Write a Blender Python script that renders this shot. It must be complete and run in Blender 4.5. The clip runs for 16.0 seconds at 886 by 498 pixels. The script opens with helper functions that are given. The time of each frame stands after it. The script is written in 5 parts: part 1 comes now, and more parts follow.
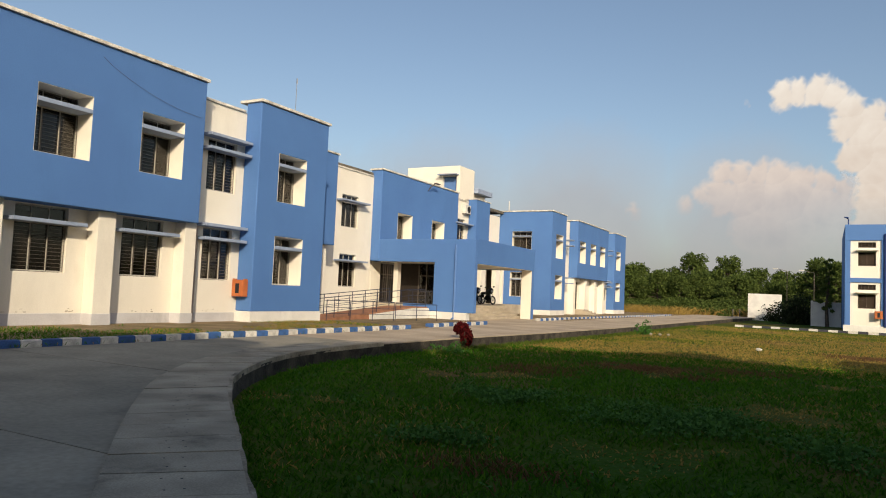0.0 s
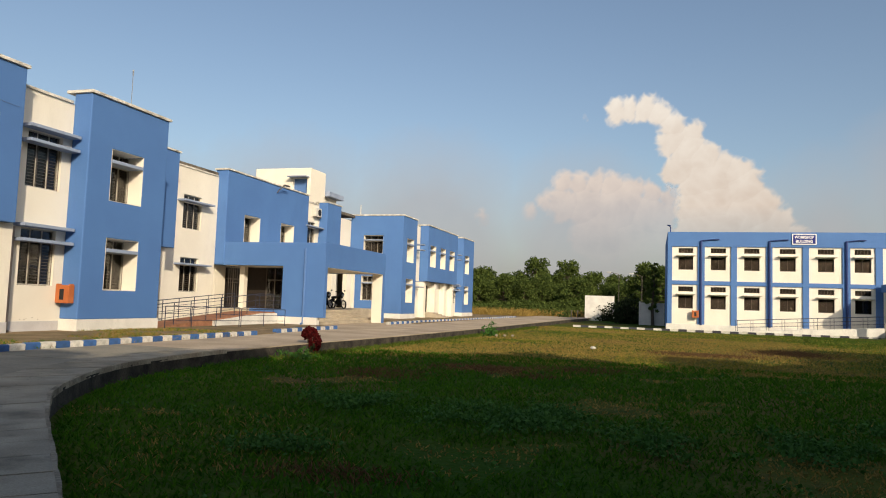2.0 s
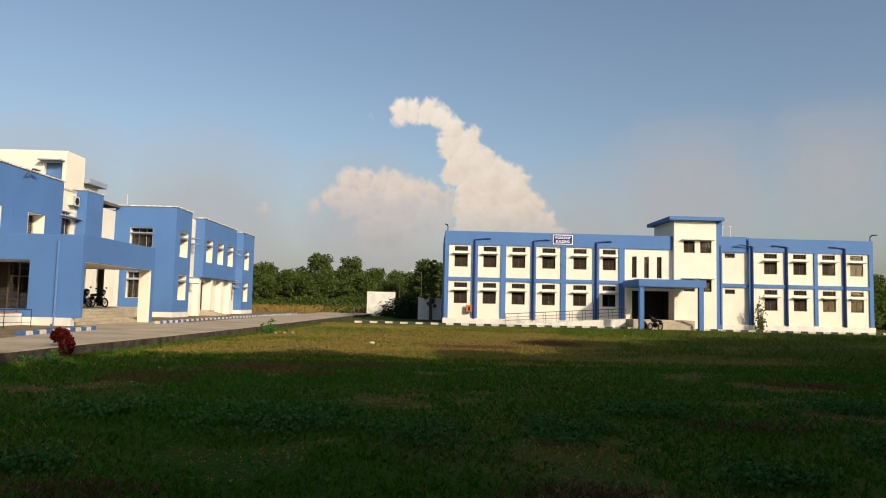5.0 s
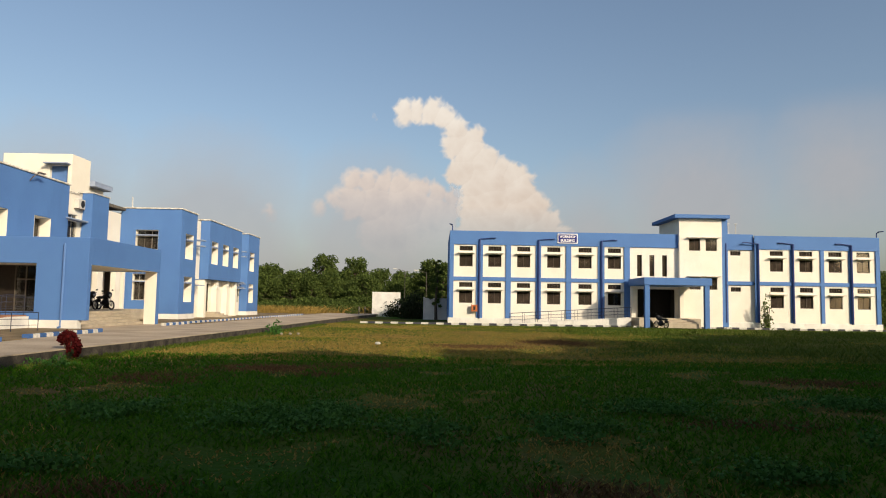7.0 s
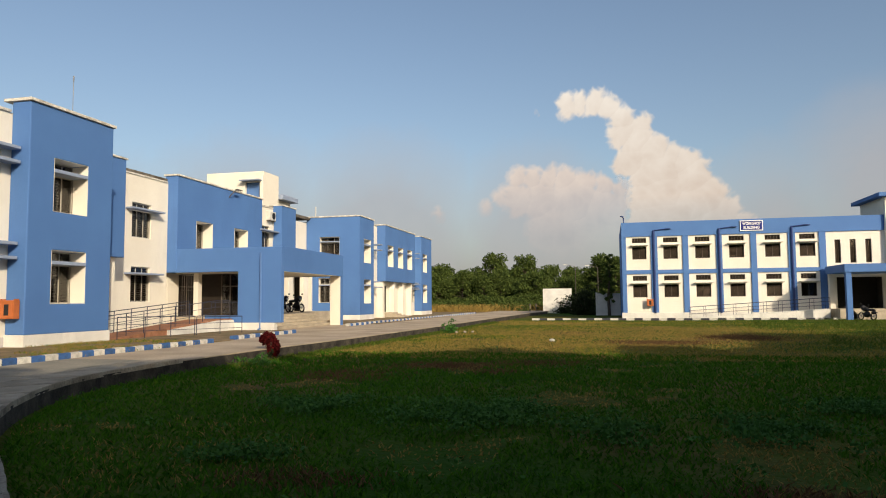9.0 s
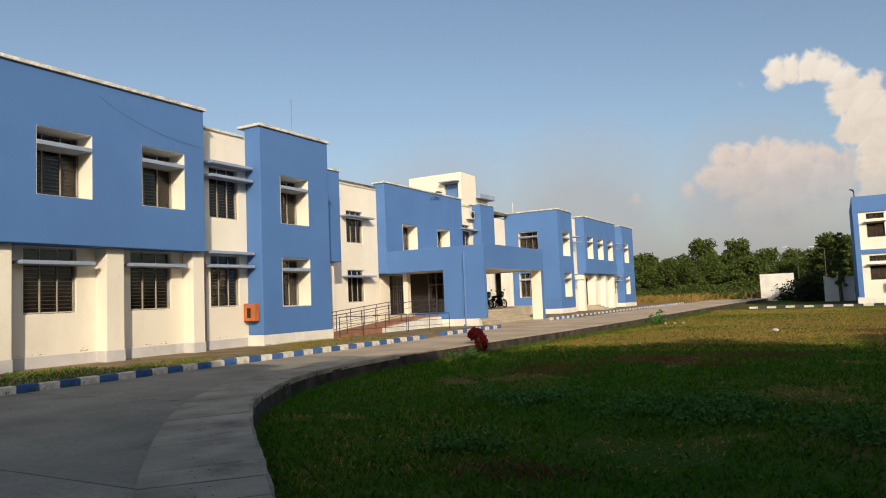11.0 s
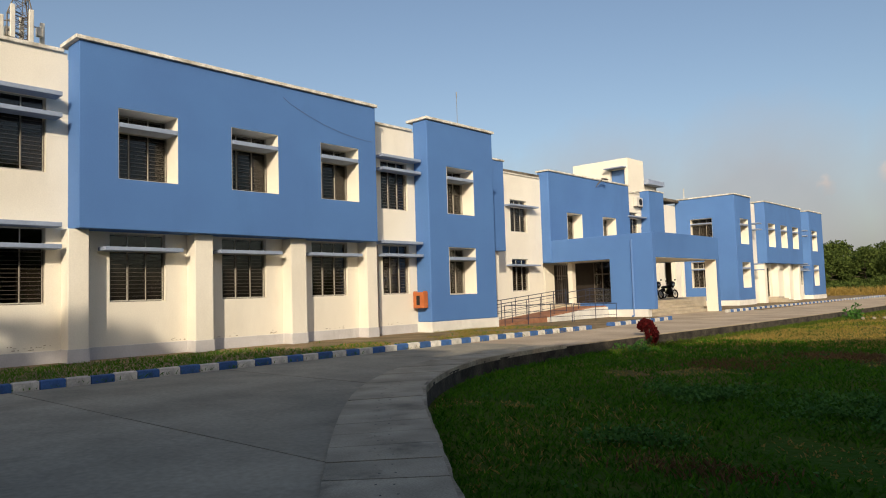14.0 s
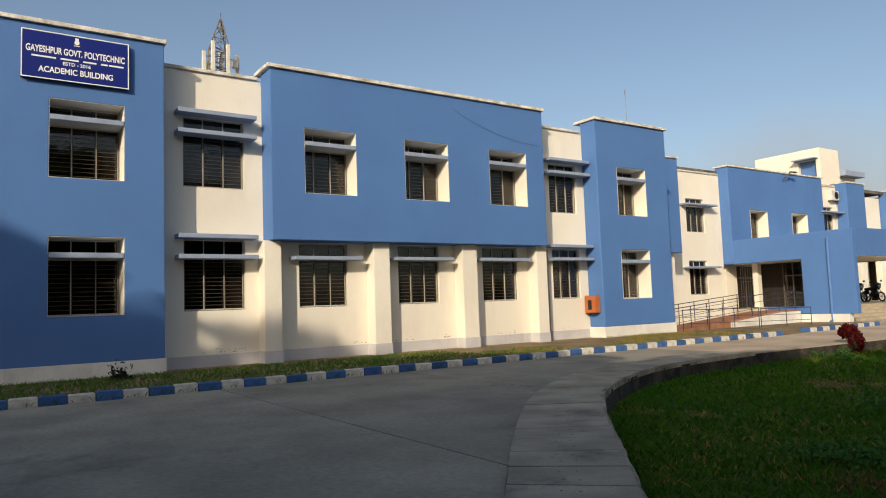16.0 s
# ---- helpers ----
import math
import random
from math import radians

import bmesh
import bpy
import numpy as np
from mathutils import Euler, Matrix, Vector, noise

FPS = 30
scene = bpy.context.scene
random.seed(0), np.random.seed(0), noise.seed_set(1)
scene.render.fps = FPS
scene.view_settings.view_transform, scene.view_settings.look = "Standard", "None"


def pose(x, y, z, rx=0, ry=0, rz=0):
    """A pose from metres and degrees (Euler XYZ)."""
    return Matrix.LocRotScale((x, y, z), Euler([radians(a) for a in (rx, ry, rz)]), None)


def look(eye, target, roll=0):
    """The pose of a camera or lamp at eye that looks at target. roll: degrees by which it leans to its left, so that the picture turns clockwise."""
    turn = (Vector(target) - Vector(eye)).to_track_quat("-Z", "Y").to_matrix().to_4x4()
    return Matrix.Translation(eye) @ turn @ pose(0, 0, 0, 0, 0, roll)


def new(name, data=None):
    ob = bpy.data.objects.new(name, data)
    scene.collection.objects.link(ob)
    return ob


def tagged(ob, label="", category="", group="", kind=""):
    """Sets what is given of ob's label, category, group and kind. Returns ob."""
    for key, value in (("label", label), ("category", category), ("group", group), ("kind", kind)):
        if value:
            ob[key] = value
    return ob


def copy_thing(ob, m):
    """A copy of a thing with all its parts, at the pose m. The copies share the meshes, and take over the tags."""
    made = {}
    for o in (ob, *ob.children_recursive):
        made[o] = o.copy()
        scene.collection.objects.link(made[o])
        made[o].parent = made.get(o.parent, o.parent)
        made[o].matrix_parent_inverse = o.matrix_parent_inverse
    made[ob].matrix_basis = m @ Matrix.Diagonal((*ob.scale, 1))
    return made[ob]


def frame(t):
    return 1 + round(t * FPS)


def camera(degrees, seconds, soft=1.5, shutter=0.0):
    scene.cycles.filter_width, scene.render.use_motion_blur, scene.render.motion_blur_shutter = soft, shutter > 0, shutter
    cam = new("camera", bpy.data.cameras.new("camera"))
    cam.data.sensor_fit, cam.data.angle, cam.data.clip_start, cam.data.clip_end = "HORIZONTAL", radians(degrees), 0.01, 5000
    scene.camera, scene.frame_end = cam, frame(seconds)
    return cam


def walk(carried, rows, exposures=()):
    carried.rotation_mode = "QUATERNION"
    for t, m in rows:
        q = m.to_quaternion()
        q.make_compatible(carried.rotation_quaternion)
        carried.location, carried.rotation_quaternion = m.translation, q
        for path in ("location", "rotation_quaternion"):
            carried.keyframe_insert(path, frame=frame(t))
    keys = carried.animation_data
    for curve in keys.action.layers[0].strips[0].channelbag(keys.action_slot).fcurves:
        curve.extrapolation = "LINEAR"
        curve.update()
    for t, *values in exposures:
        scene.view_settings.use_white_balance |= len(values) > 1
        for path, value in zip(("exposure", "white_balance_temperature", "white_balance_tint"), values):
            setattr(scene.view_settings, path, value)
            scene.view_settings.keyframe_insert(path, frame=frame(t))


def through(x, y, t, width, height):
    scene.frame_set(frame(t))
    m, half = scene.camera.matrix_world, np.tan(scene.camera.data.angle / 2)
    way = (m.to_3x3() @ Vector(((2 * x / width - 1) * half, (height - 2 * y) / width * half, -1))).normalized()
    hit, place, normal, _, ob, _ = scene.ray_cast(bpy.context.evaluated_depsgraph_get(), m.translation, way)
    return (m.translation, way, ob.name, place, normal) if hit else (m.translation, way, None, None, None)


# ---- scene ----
cam = camera(64.30, 16.0, soft=1.05)
EYE, ARM, STAND = 1.5, 0.437, (-0.371, 1.181)
# seconds, yaw, pitch, roll: the camera swings round on the spot at arm's length
ROWS = [
    (0.0, 28.53, 3.51, -2.49),
    (0.5, 26.40, 3.43, -2.73),
    (1.0, 22.85, 3.76, -3.06),
    (1.5, 20.15, 3.74, -2.56),
    (2.0, 16.58, 4.29, -1.95),
    (2.5, 13.65, 4.36, -1.83),
    (3.0, 9.99, 4.50, -1.89),
    (3.5, 6.90, 4.34, -1.96),
    (4.0, 3.66, 4.55, -1.75),
    (4.5, 0.82, 4.55, -1.58),
    (4.7, -0.60, 4.49, -1.55),
    (6.8, -1.25, 4.58, -1.11),
    (7.0, -0.42, 4.48, -0.97),
    (7.5, 1.94, 4.32, -0.66),
    (8.0, 5.71, 4.20, -0.69),
    (8.5, 9.22, 4.33, -0.49),
    (9.0, 13.30, 4.20, 0.47),
    (9.5, 16.85, 4.12, 1.16),
    (10.0, 20.95, 3.99, 1.74),
    (10.2, 22.89, 4.06, 1.94),
    (12.3, 34.77, 3.61, 2.43),
    (12.5, 35.10, 3.52, 2.38),
    (13.0, 37.24, 3.56, 2.15),
    (13.5, 40.05, 3.74, 1.99),
    (14.0, 42.55, 3.73, 1.78),
    (14.5, 45.57, 3.79, 1.91),
    (15.0, 48.82, 4.06, 2.25),
    (15.5, 52.37, 4.19, 2.05),
    (16.0, 56.10, 4.57, 2.05),
]
walk(cam, [(t, pose(STAND[0] - ARM * math.sin(radians(yaw)), STAND[1] + ARM * math.cos(radians(yaw)), EYE, 90 + pitch, roll, yaw)) for t, yaw, pitch, roll in ROWS])

# ---- sky, sun, exposure ----
SUN_EL, SUN_DIR = radians(24), Vector((0.61, -0.79, 0)).normalized()
world = bpy.data.worlds.new("sky")
scene.world = world
world.use_nodes = True
wn = world.node_tree.nodes
sky = wn.new("ShaderNodeTexSky")
sky.sky_type, sky.sun_disc = "NISHITA", False
sky.sun_elevation, sky.sun_rotation = SUN_EL, math.atan2(SUN_DIR.x, SUN_DIR.y)
sky.air_density, sky.dust_density, sky.ozone_density = 1.0, 2.8, 0.75
world.node_tree.links.new(sky.outputs[0], wn["Background"].inputs[0])
wn["Background"].inputs[1].default_value = 0.134
sun = new("sun", bpy.data.lights.new("sun", "SUN"))
sun.data.energy, sun.data.angle, sun.data.color = 4.1, radians(0.53), (1.0, 0.85, 0.64)
sun.matrix_world = look(SUN_DIR * 60 + Vector((0, 0, 60 * math.tan(SUN_EL))), (0, 0, 0))
scene.view_settings.exposure = 0.0
CLOUD = 0.95
SHOP_STRETCH, SHOP_SHIFT = 1.015, -0.1
# where the shading trees stand: x, y, size, turn
SHADE_A = [(-2, -16, 0.9, 0), (3, -9, 1.0, 70), (9.5, -4.5, 1.1, 140), (16, -2.5, 1.19, 200), (23, 1.0, 1.15, 260), (31, 9, 1.3, 20), (44, 18, 1.4, 80), (6, -15, 1.2, 300), (20, -9, 1.2, 150), (2, -27.5, 1.48, 45), (3.2, -5.2, 0.8, 250), (57, 27, 1.5, 30)]
SHADE_B = [(-3, -24, 1.2, 10), (6.5, -6.8, 1.05, 60), (13, -4.0, 1.27, 110), (19.5, -0.5, 1.19, 160), (27, 5, 1.2, 210), (37, 14, 1.35, 260), (51, 23, 1.45, 310), (13, -11, 1.2, 0), (29, -2, 1.2, 90), (-4.6, -5.8, 0.72, 80)]


SHADE_C = [(5.8, -27, 1.58, 190), (9.5, -28, 1.70, 130)]


# ---- materials ----
def material(name, colour, second=None, rough=0.8, scale=1.5, fine=40.0, bump=0.15, metal=0.0, spread=0.12, dist=0.02, stain=0.0, piece=0.0, spec=0.3):
    """A surface with two scales of variation, fine relief, and stains with ragged outlines."""
    m = bpy.data.materials.new(name)
    m.use_nodes = True
    n, l = m.node_tree.nodes, m.node_tree.links
    b = n["Principled BSDF"]
    b.inputs["Roughness"].default_value = rough
    b.inputs["Metallic"].default_value = metal
    b.inputs["Specular IOR Level"].default_value = spec
    co = n.new("ShaderNodeTexCoord")
    big, small = n.new("ShaderNodeTexNoise"), n.new("ShaderNodeTexNoise")
    big.inputs["Scale"].default_value, big.inputs["Detail"].default_value = scale, 6
    small.inputs["Scale"].default_value, small.inputs["Detail"].default_value = fine, 4
    for t in (big, small):
        l.new(co.outputs["Object"], t.inputs["Vector"])
    ramp = n.new("ShaderNodeValToRGB")
    second = second or tuple(c * (1 - 2 * spread) for c in colour)
    ramp.color_ramp.elements[0].position, ramp.color_ramp.elements[1].position = 0.35, 0.65
    ramp.color_ramp.elements[0].color, ramp.color_ramp.elements[1].color = (*second, 1), (*colour, 1)
    l.new(big.outputs["Fac"], ramp.inputs["Fac"])
    mix = n.new("ShaderNodeMix")
    mix.data_type, mix.blend_type = "RGBA", "MULTIPLY"
    grain = n.new("ShaderNodeMapRange")
    grain.inputs["From Min"].default_value, grain.inputs["From Max"].default_value = 0.3, 0.7
    grain.inputs["To Min"].default_value, grain.inputs["To Max"].default_value = 1 - spread, 1 + spread
    l.new(small.outputs["Fac"], grain.inputs["Value"])
    mix.inputs["Factor"].default_value = 1
    l.new(ramp.outputs["Color"], mix.inputs["A"])
    l.new(grain.outputs["Result"], mix.inputs["B"])
    out = mix.outputs["Result"]
    if stain:
        s = n.new("ShaderNodeTexNoise")
        s.inputs["Scale"].default_value, s.inputs["Detail"].default_value, s.inputs["Roughness"].default_value = scale * 0.7, 9, 0.7
        mp = n.new("ShaderNodeMapping")
        mp.inputs["Scale"].default_value = (1, 1, 0.35)
        mp.inputs["Location"].default_value = (7, 3, 1)
        l.new(co.outputs["Object"], mp.inputs["Vector"])
        l.new(mp.outputs["Vector"], s.inputs["Vector"])
        r = n.new("ShaderNodeMapRange")
        r.inputs["From Min"].default_value, r.inputs["From Max"].default_value = 0.56, 0.68
        r.inputs["To Max"].default_value = stain
        l.new(s.outputs["Fac"], r.inputs["Value"])
        mx = n.new("ShaderNodeMix")
        mx.data_type = "RGBA"
        l.new(r.outputs["Result"], mx.inputs["Factor"])
        l.new(out, mx.inputs["A"])
        mx.inputs["B"].default_value = (*[c * 0.45 for c in second], 1)
        out = mx.outputs["Result"]
    if piece:
        oi = n.new("ShaderNodeObjectInfo")
        r = n.new("ShaderNodeMapRange")
        r.inputs["To Min"].default_value, r.inputs["To Max"].default_value = 1 - piece, 1 + piece
        l.new(oi.outputs["Random"], r.inputs["Value"])
        mx = n.new("ShaderNodeMix")
        mx.data_type, mx.blend_type = "RGBA", "MULTIPLY"
        mx.inputs["Factor"].default_value = 1
        l.new(out, mx.inputs["A"])
        l.new(r.outputs["Result"], mx.inputs["B"])
        out = mx.outputs["Result"]
    l.new(out, b.inputs["Base Color"])
    bp = n.new("ShaderNodeBump")
    bp.inputs["Strength"].default_value, bp.inputs["Distance"].default_value = bump, dist
    l.new(small.outputs["Fac"], bp.inputs["Height"])
    l.new(bp.outputs["Normal"], b.inputs["Normal"])
    return m


def glass_material():
    m = bpy.data.materials.new("window_glass")
    m.use_nodes = True
    b = m.node_tree.nodes["Principled BSDF"]
    b.inputs["Base Color"].default_value = (0.36, 0.35, 0.33, 1)
    b.inputs["Roughness"].default_value = 0.04
    b.inputs["Transmission Weight"].default_value = 1.0
    return m


def leaf_material(name, colour, second, through=0.25):
    m = bpy.data.materials.new(name)
    m.use_nodes = True
    n, l = m.node_tree.nodes, m.node_tree.links
    b = n["Principled BSDF"]
    b.inputs["Roughness"].default_value = 0.7
    b.inputs["Specular IOR Level"].default_value = 0.06
    g = n.new("ShaderNodeNewGeometry")
    r = n.new("ShaderNodeValToRGB")
    r.color_ramp.elements[0].color, r.color_ramp.elements[1].color = (*second, 1), (*colour, 1)
    l.new(g.outputs["Random Per Island"], r.inputs["Fac"])
    l.new(r.outputs["Color"], b.inputs["Base Color"])
    t = n.new("ShaderNodeBsdfTranslucent")
    l.new(r.outputs["Color"], t.inputs["Color"])
    mx = n.new("ShaderNodeMixShader")
    mx.inputs["Fac"].default_value = through
    l.new(b.outputs[0], mx.inputs[1])
    l.new(t.outputs[0], mx.inputs[2])
    l.new(mx.outputs[0], n["Material Output"].inputs["Surface"])
    return m


BLUE = material("blue_wall_paint", (0.080, 0.184, 0.428), (0.074, 0.168, 0.40), 0.75, 0.5, 30, 0.12, spread=0.04, stain=0.12)
CREAM = material("cream_wall_paint", (0.80, 0.755, 0.655), (0.75, 0.70, 0.60), 0.8, 0.6, 30, 0.12, spread=0.04, stain=0.12)
WHITE = material("white_plinth_paint", (0.76, 0.74, 0.68), (0.64, 0.62, 0.57), 0.8, 1.2, 25, 0.2, spread=0.06, stain=0.35)
GREYPLINTH = material("lavender_grey_plinth_paint", (0.56, 0.545, 0.55), (0.48, 0.465, 0.465), 0.85, 1.3, 30, 0.2, spread=0.06, stain=0.35)
COPING = material("weathered_white_coping", (0.74, 0.71, 0.64), (0.42, 0.39, 0.33), 0.85, 2.5, 20, 0.3, spread=0.12, stain=0.5)
SHADE = material("grey_blue_sunshade_concrete", (0.28, 0.34, 0.46), (0.24, 0.29, 0.40), 0.8, 1.5, 25, 0.2, spread=0.08)
CONCRETE = material("worn_road_concrete", (0.335, 0.30, 0.23), (0.225, 0.205, 0.16), 0.9, 0.7, 14, 0.15, spread=0.13, stain=0.5, piece=0.08, dist=0.01)
# dusty tan concrete, made lighter to hold the far road's sunlight too
DUSTY_LIT = material("dusty_sunlit_road_concrete", (0.50, 0.40, 0.285), (0.36, 0.285, 0.20), 0.9, 0.5, 14, 0.15, spread=0.13, stain=0.35, piece=0.06, dist=0.01)
SLAB = material("path_slab_concrete", (0.40, 0.35, 0.265), (0.25, 0.22, 0.165), 0.9, 1.3, 55, 0.35, spread=0.16, stain=0.65, piece=0.14, dist=0.008)
EDGE = material("weathered_edge_concrete", (0.42, 0.365, 0.275), (0.22, 0.185, 0.135), 0.95, 1.6, 20, 0.8, spread=0.25, stain=0.6, dist=0.03)
OLD = material("mossy_old_concrete", (0.20, 0.175, 0.14), (0.07, 0.06, 0.045), 0.95, 2.0, 20, 0.8, spread=0.25, stain=0.6, dist=0.03)
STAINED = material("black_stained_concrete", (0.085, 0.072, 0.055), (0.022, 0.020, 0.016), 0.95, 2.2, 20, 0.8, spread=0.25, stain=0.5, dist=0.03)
KERB_BLUE = material("kerb_blue_paint", (0.05, 0.125, 0.32), (0.04, 0.09, 0.21), 0.8, 5, 40, 0.4, spread=0.15, stain=0.6, piece=0.2)
KERB_WHITE = material("kerb_white_paint", (0.66, 0.63, 0.56), (0.44, 0.42, 0.37), 0.85, 5, 40, 0.4, spread=0.12, stain=0.4, piece=0.1)
KERB_BLACK = material("kerb_dark_paint", (0.06, 0.06, 0.07), (0.04, 0.04, 0.05), 0.85, 5, 40, 0.3, piece=0.2)
PIPE_BLUE = material("blue_downpipe_plastic", (0.10, 0.20, 0.44), None, 0.5, 2, 30, 0.05, spread=0.04)
NAVY = material("navy_downpipe_paint", (0.022, 0.045, 0.16), None, 0.5, 2, 30, 0.05, spread=0.04)
RAIL = material("dark_blue_rail_paint", (0.022, 0.03, 0.06), None, 0.45, 3, 40, 0.05)
STEEL = material("grey_window_steel", (0.12, 0.10, 0.08), None, 0.5, 4, 60, 0.05)
LIGHTSTEEL = material("pale_window_frame", (0.50, 0.47, 0.41), None, 0.5, 4, 60, 0.05)
# colour of sunlit brown glass, carried by sheets behind the panes
BROWNPANE = material("brown_glass_backing", (0.125, 0.095, 0.075), (0.085, 0.065, 0.052), 0.7, 3, 40, 0.1)
# brown of shutters and doors, also used where deep shade is coloured in
DARKWOOD_AND_SHADE = material("dark_brown_wood_and_shade", (0.028, 0.021, 0.016), None, 0.6, 4, 40, 0.1)
VERGE = material("dry_verge_soil", (0.27, 0.19, 0.105), (0.13, 0.10, 0.045), 0.95, 0.8, 14, 0.9, spread=0.25, dist=0.04)
# plaster with the indoor shade put into its dark colour
ROOM_SHADE = material("shade_dark_interior_plaster", (0.10, 0.085, 0.065), None, 0.9, 0.5, 20, 0.1)
GLASS = glass_material()
BRICK = material("red_ramp_brick", (0.40, 0.19, 0.105), (0.28, 0.13, 0.07), 0.9, 3, 35, 0.5, spread=0.2, piece=0.2)
STONE = material("grey_step_stone", (0.47, 0.40, 0.30), (0.36, 0.31, 0.23), 0.8, 1.5, 30, 0.2)
PIPE_GREY = material("weathered_grey_pipe", (0.42, 0.36, 0.31), (0.28, 0.23, 0.20), 0.7, 3, 40, 0.1)
ORANGE = material("orange_hose_box_paint", (0.48, 0.145, 0.045), (0.40, 0.115, 0.035), 0.5, 3, 40, 0.1)
SIGNBLUE = material("sign_navy_enamel", (0.009, 0.019, 0.18), None, 0.35, 2, 40, 0.02, spread=0.03)
SIGNWHITE = material("sign_white_lettering", (0.85, 0.85, 0.85), None, 0.5, 2, 40, 0.02, spread=0.02)
RED = material("red_plume_flowers", (0.16, 0.018, 0.014), (0.07, 0.010, 0.010), 0.9, 6, 40, 0.6, spread=0.3)
METAL = material("galvanised_steel", (0.42, 0.42, 0.42), (0.30, 0.30, 0.31), 0.45, 3, 40, 0.1, metal=0.7)
ANTENNA = material("antenna_white_plastic", (0.62, 0.60, 0.55), (0.52, 0.50, 0.46), 0.5, 2, 40, 0.05)
BLACK = material("black_rubber_and_plastic", (0.018, 0.018, 0.02), None, 0.6, 4, 40, 0.1)
BARK = material("grey_brown_bark", (0.12, 0.09, 0.065), (0.07, 0.055, 0.04), 0.95, 5, 30, 0.8, spread=0.2)
LEAF = leaf_material("tree_leaves", (0.125, 0.165, 0.040), (0.052, 0.082, 0.020), 0.4)
LEAF_DARK = leaf_material("dark_bush_leaves", (0.035, 0.045, 0.020), (0.018, 0.028, 0.012))
WEED = leaf_material("weed_leaves", (0.085, 0.20, 0.04), (0.04, 0.115, 0.022), 0.2)
GRASS = leaf_material("grass_blades", (0.085, 0.205, 0.012), (0.030, 0.110, 0.006), 0.3)
# sunlit versions of the field grass: warm light is put into both colours
SUNLIT_GRASS = leaf_material("sunlit_tint_grass_blades", (0.125, 0.165, 0.026), (0.065, 0.105, 0.016), 0.3)
YELLOW_LIT_GRASS = leaf_material("yellowing_sunlit_grass_blades", (0.33, 0.265, 0.042), (0.20, 0.190, 0.027), 0.3)
DRY = leaf_material("dry_grass_blades", (0.40, 0.275, 0.078), (0.26, 0.180, 0.050), 0.3)
WITHERED = leaf_material("withered_brown_grass", (0.20, 0.115, 0.055), (0.11, 0.065, 0.030), 0.25)


# ---- building helpers ----
def part(name, bm, mat, parent=None, label="", bevel=0.0, smooth=False):
    me = bpy.data.meshes.new(name)
    bmesh.ops.recalc_face_normals(bm, faces=bm.faces[:])
    bm.to_mesh(me)
    bm.free()
    me.materials.append(mat)
    if smooth:
        me.shade_smooth()
    ob = new(name, me)
    ob.parent = parent
    if label:
        ob["label"] = label
    if bevel:
        mod = ob.modifiers.new("bevel", "BEVEL")
        mod.width, mod.segments, mod.limit_method = bevel, 2, "ANGLE"
    return ob


def box(bm, x0, y0, z0, x1, y1, z1):
    v = [bm.verts.new((x, y, z)) for x in (x0, x1) for y in (y0, y1) for z in (z0, z1)]
    for f in ((0, 1, 3, 2), (4, 6, 7, 5), (0, 4, 5, 1), (2, 3, 7, 6), (0, 2, 6, 4), (1, 5, 7, 3)):
        bm.faces.new([v[i] for i in f])


def boxes(*rows):
    bm = bmesh.new()
    for r in rows:
        box(bm, *r)
    return bm


def rod(bm, a, b, r=0.02, sides=8, r2=None):
    a, b = Vector(a), Vector(b)
    q = (b - a).to_track_quat("Z", "Y")
    r2 = r if r2 is None else r2
    rings = []
    for p, rr in ((a, r), (b, r2)):
        rings.append([bm.verts.new(p + q @ Vector((rr * math.cos(2 * math.pi * k / sides), rr * math.sin(2 * math.pi * k / sides), 0))) for k in range(sides)])
    for k in range(sides):
        bm.faces.new((rings[0][k], rings[0][(k + 1) % sides], rings[1][(k + 1) % sides], rings[1][k]))
    bm.faces.new(rings[0][::-1])
    bm.faces.new(rings[1])


def rods(*rows, r=0.02, sides=8):
    bm = bmesh.new()
    for a, b in rows:
        rod(bm, a, b, r, sides)
    return bm


def pierced(axis, c, thick, u0, u1, z0, z1, holes=(), top=None):
    """A wall with real openings. axis x: its face at x = c looks along +x; axis y: its face at y = c looks along -y.
    holes: (u0, u1, z0, z1); top(u): its upper edge where that slopes."""
    us = sorted({u0, u1, *[h[i] for h in holes for i in (0, 1)]})
    zs = sorted({z0, z1, *[h[i] for h in holes for i in (2, 3)]})
    us, zs = [u for u in us if u0 <= u <= u1], [z for z in zs if z0 <= z <= z1]
    bm = bmesh.new()
    made = {}

    def vert(i, j, k):
        if (i, j, k) not in made:
            u, z = us[i], zs[j]
            if top and j == len(zs) - 1:
                z = top(u)
            d = thick * k
            made[i, j, k] = bm.verts.new((c - d, u, z) if axis == "x" else (u, c + d, z))
        return made[i, j, k]

    def solid(i, j):
        if not (0 <= i < len(us) - 1 and 0 <= j < len(zs) - 1):
            return False
        u, z = (us[i] + us[i + 1]) / 2, (zs[j] + zs[j + 1]) / 2
        return not any(h[0] < u < h[1] and h[2] < z < h[3] for h in holes)

    for i in range(len(us) - 1):
        for j in range(len(zs) - 1):
            if not solid(i, j):
                continue
            for k in (0, 1):
                bm.faces.new([vert(*p, k) for p in ((i, j), (i + 1, j), (i + 1, j + 1), (i, j + 1))])
            for di, dj, p, q in ((-1, 0, (i, j), (i, j + 1)), (1, 0, (i + 1, j), (i + 1, j + 1)), (0, -1, (i, j), (i + 1, j)), (0, 1, (i, j + 1), (i + 1, j + 1))):
                if not solid(i + di, j + dj):
                    bm.faces.new([vert(*p, 0), vert(*q, 0), vert(*q, 1), vert(*p, 1)])
    return bm


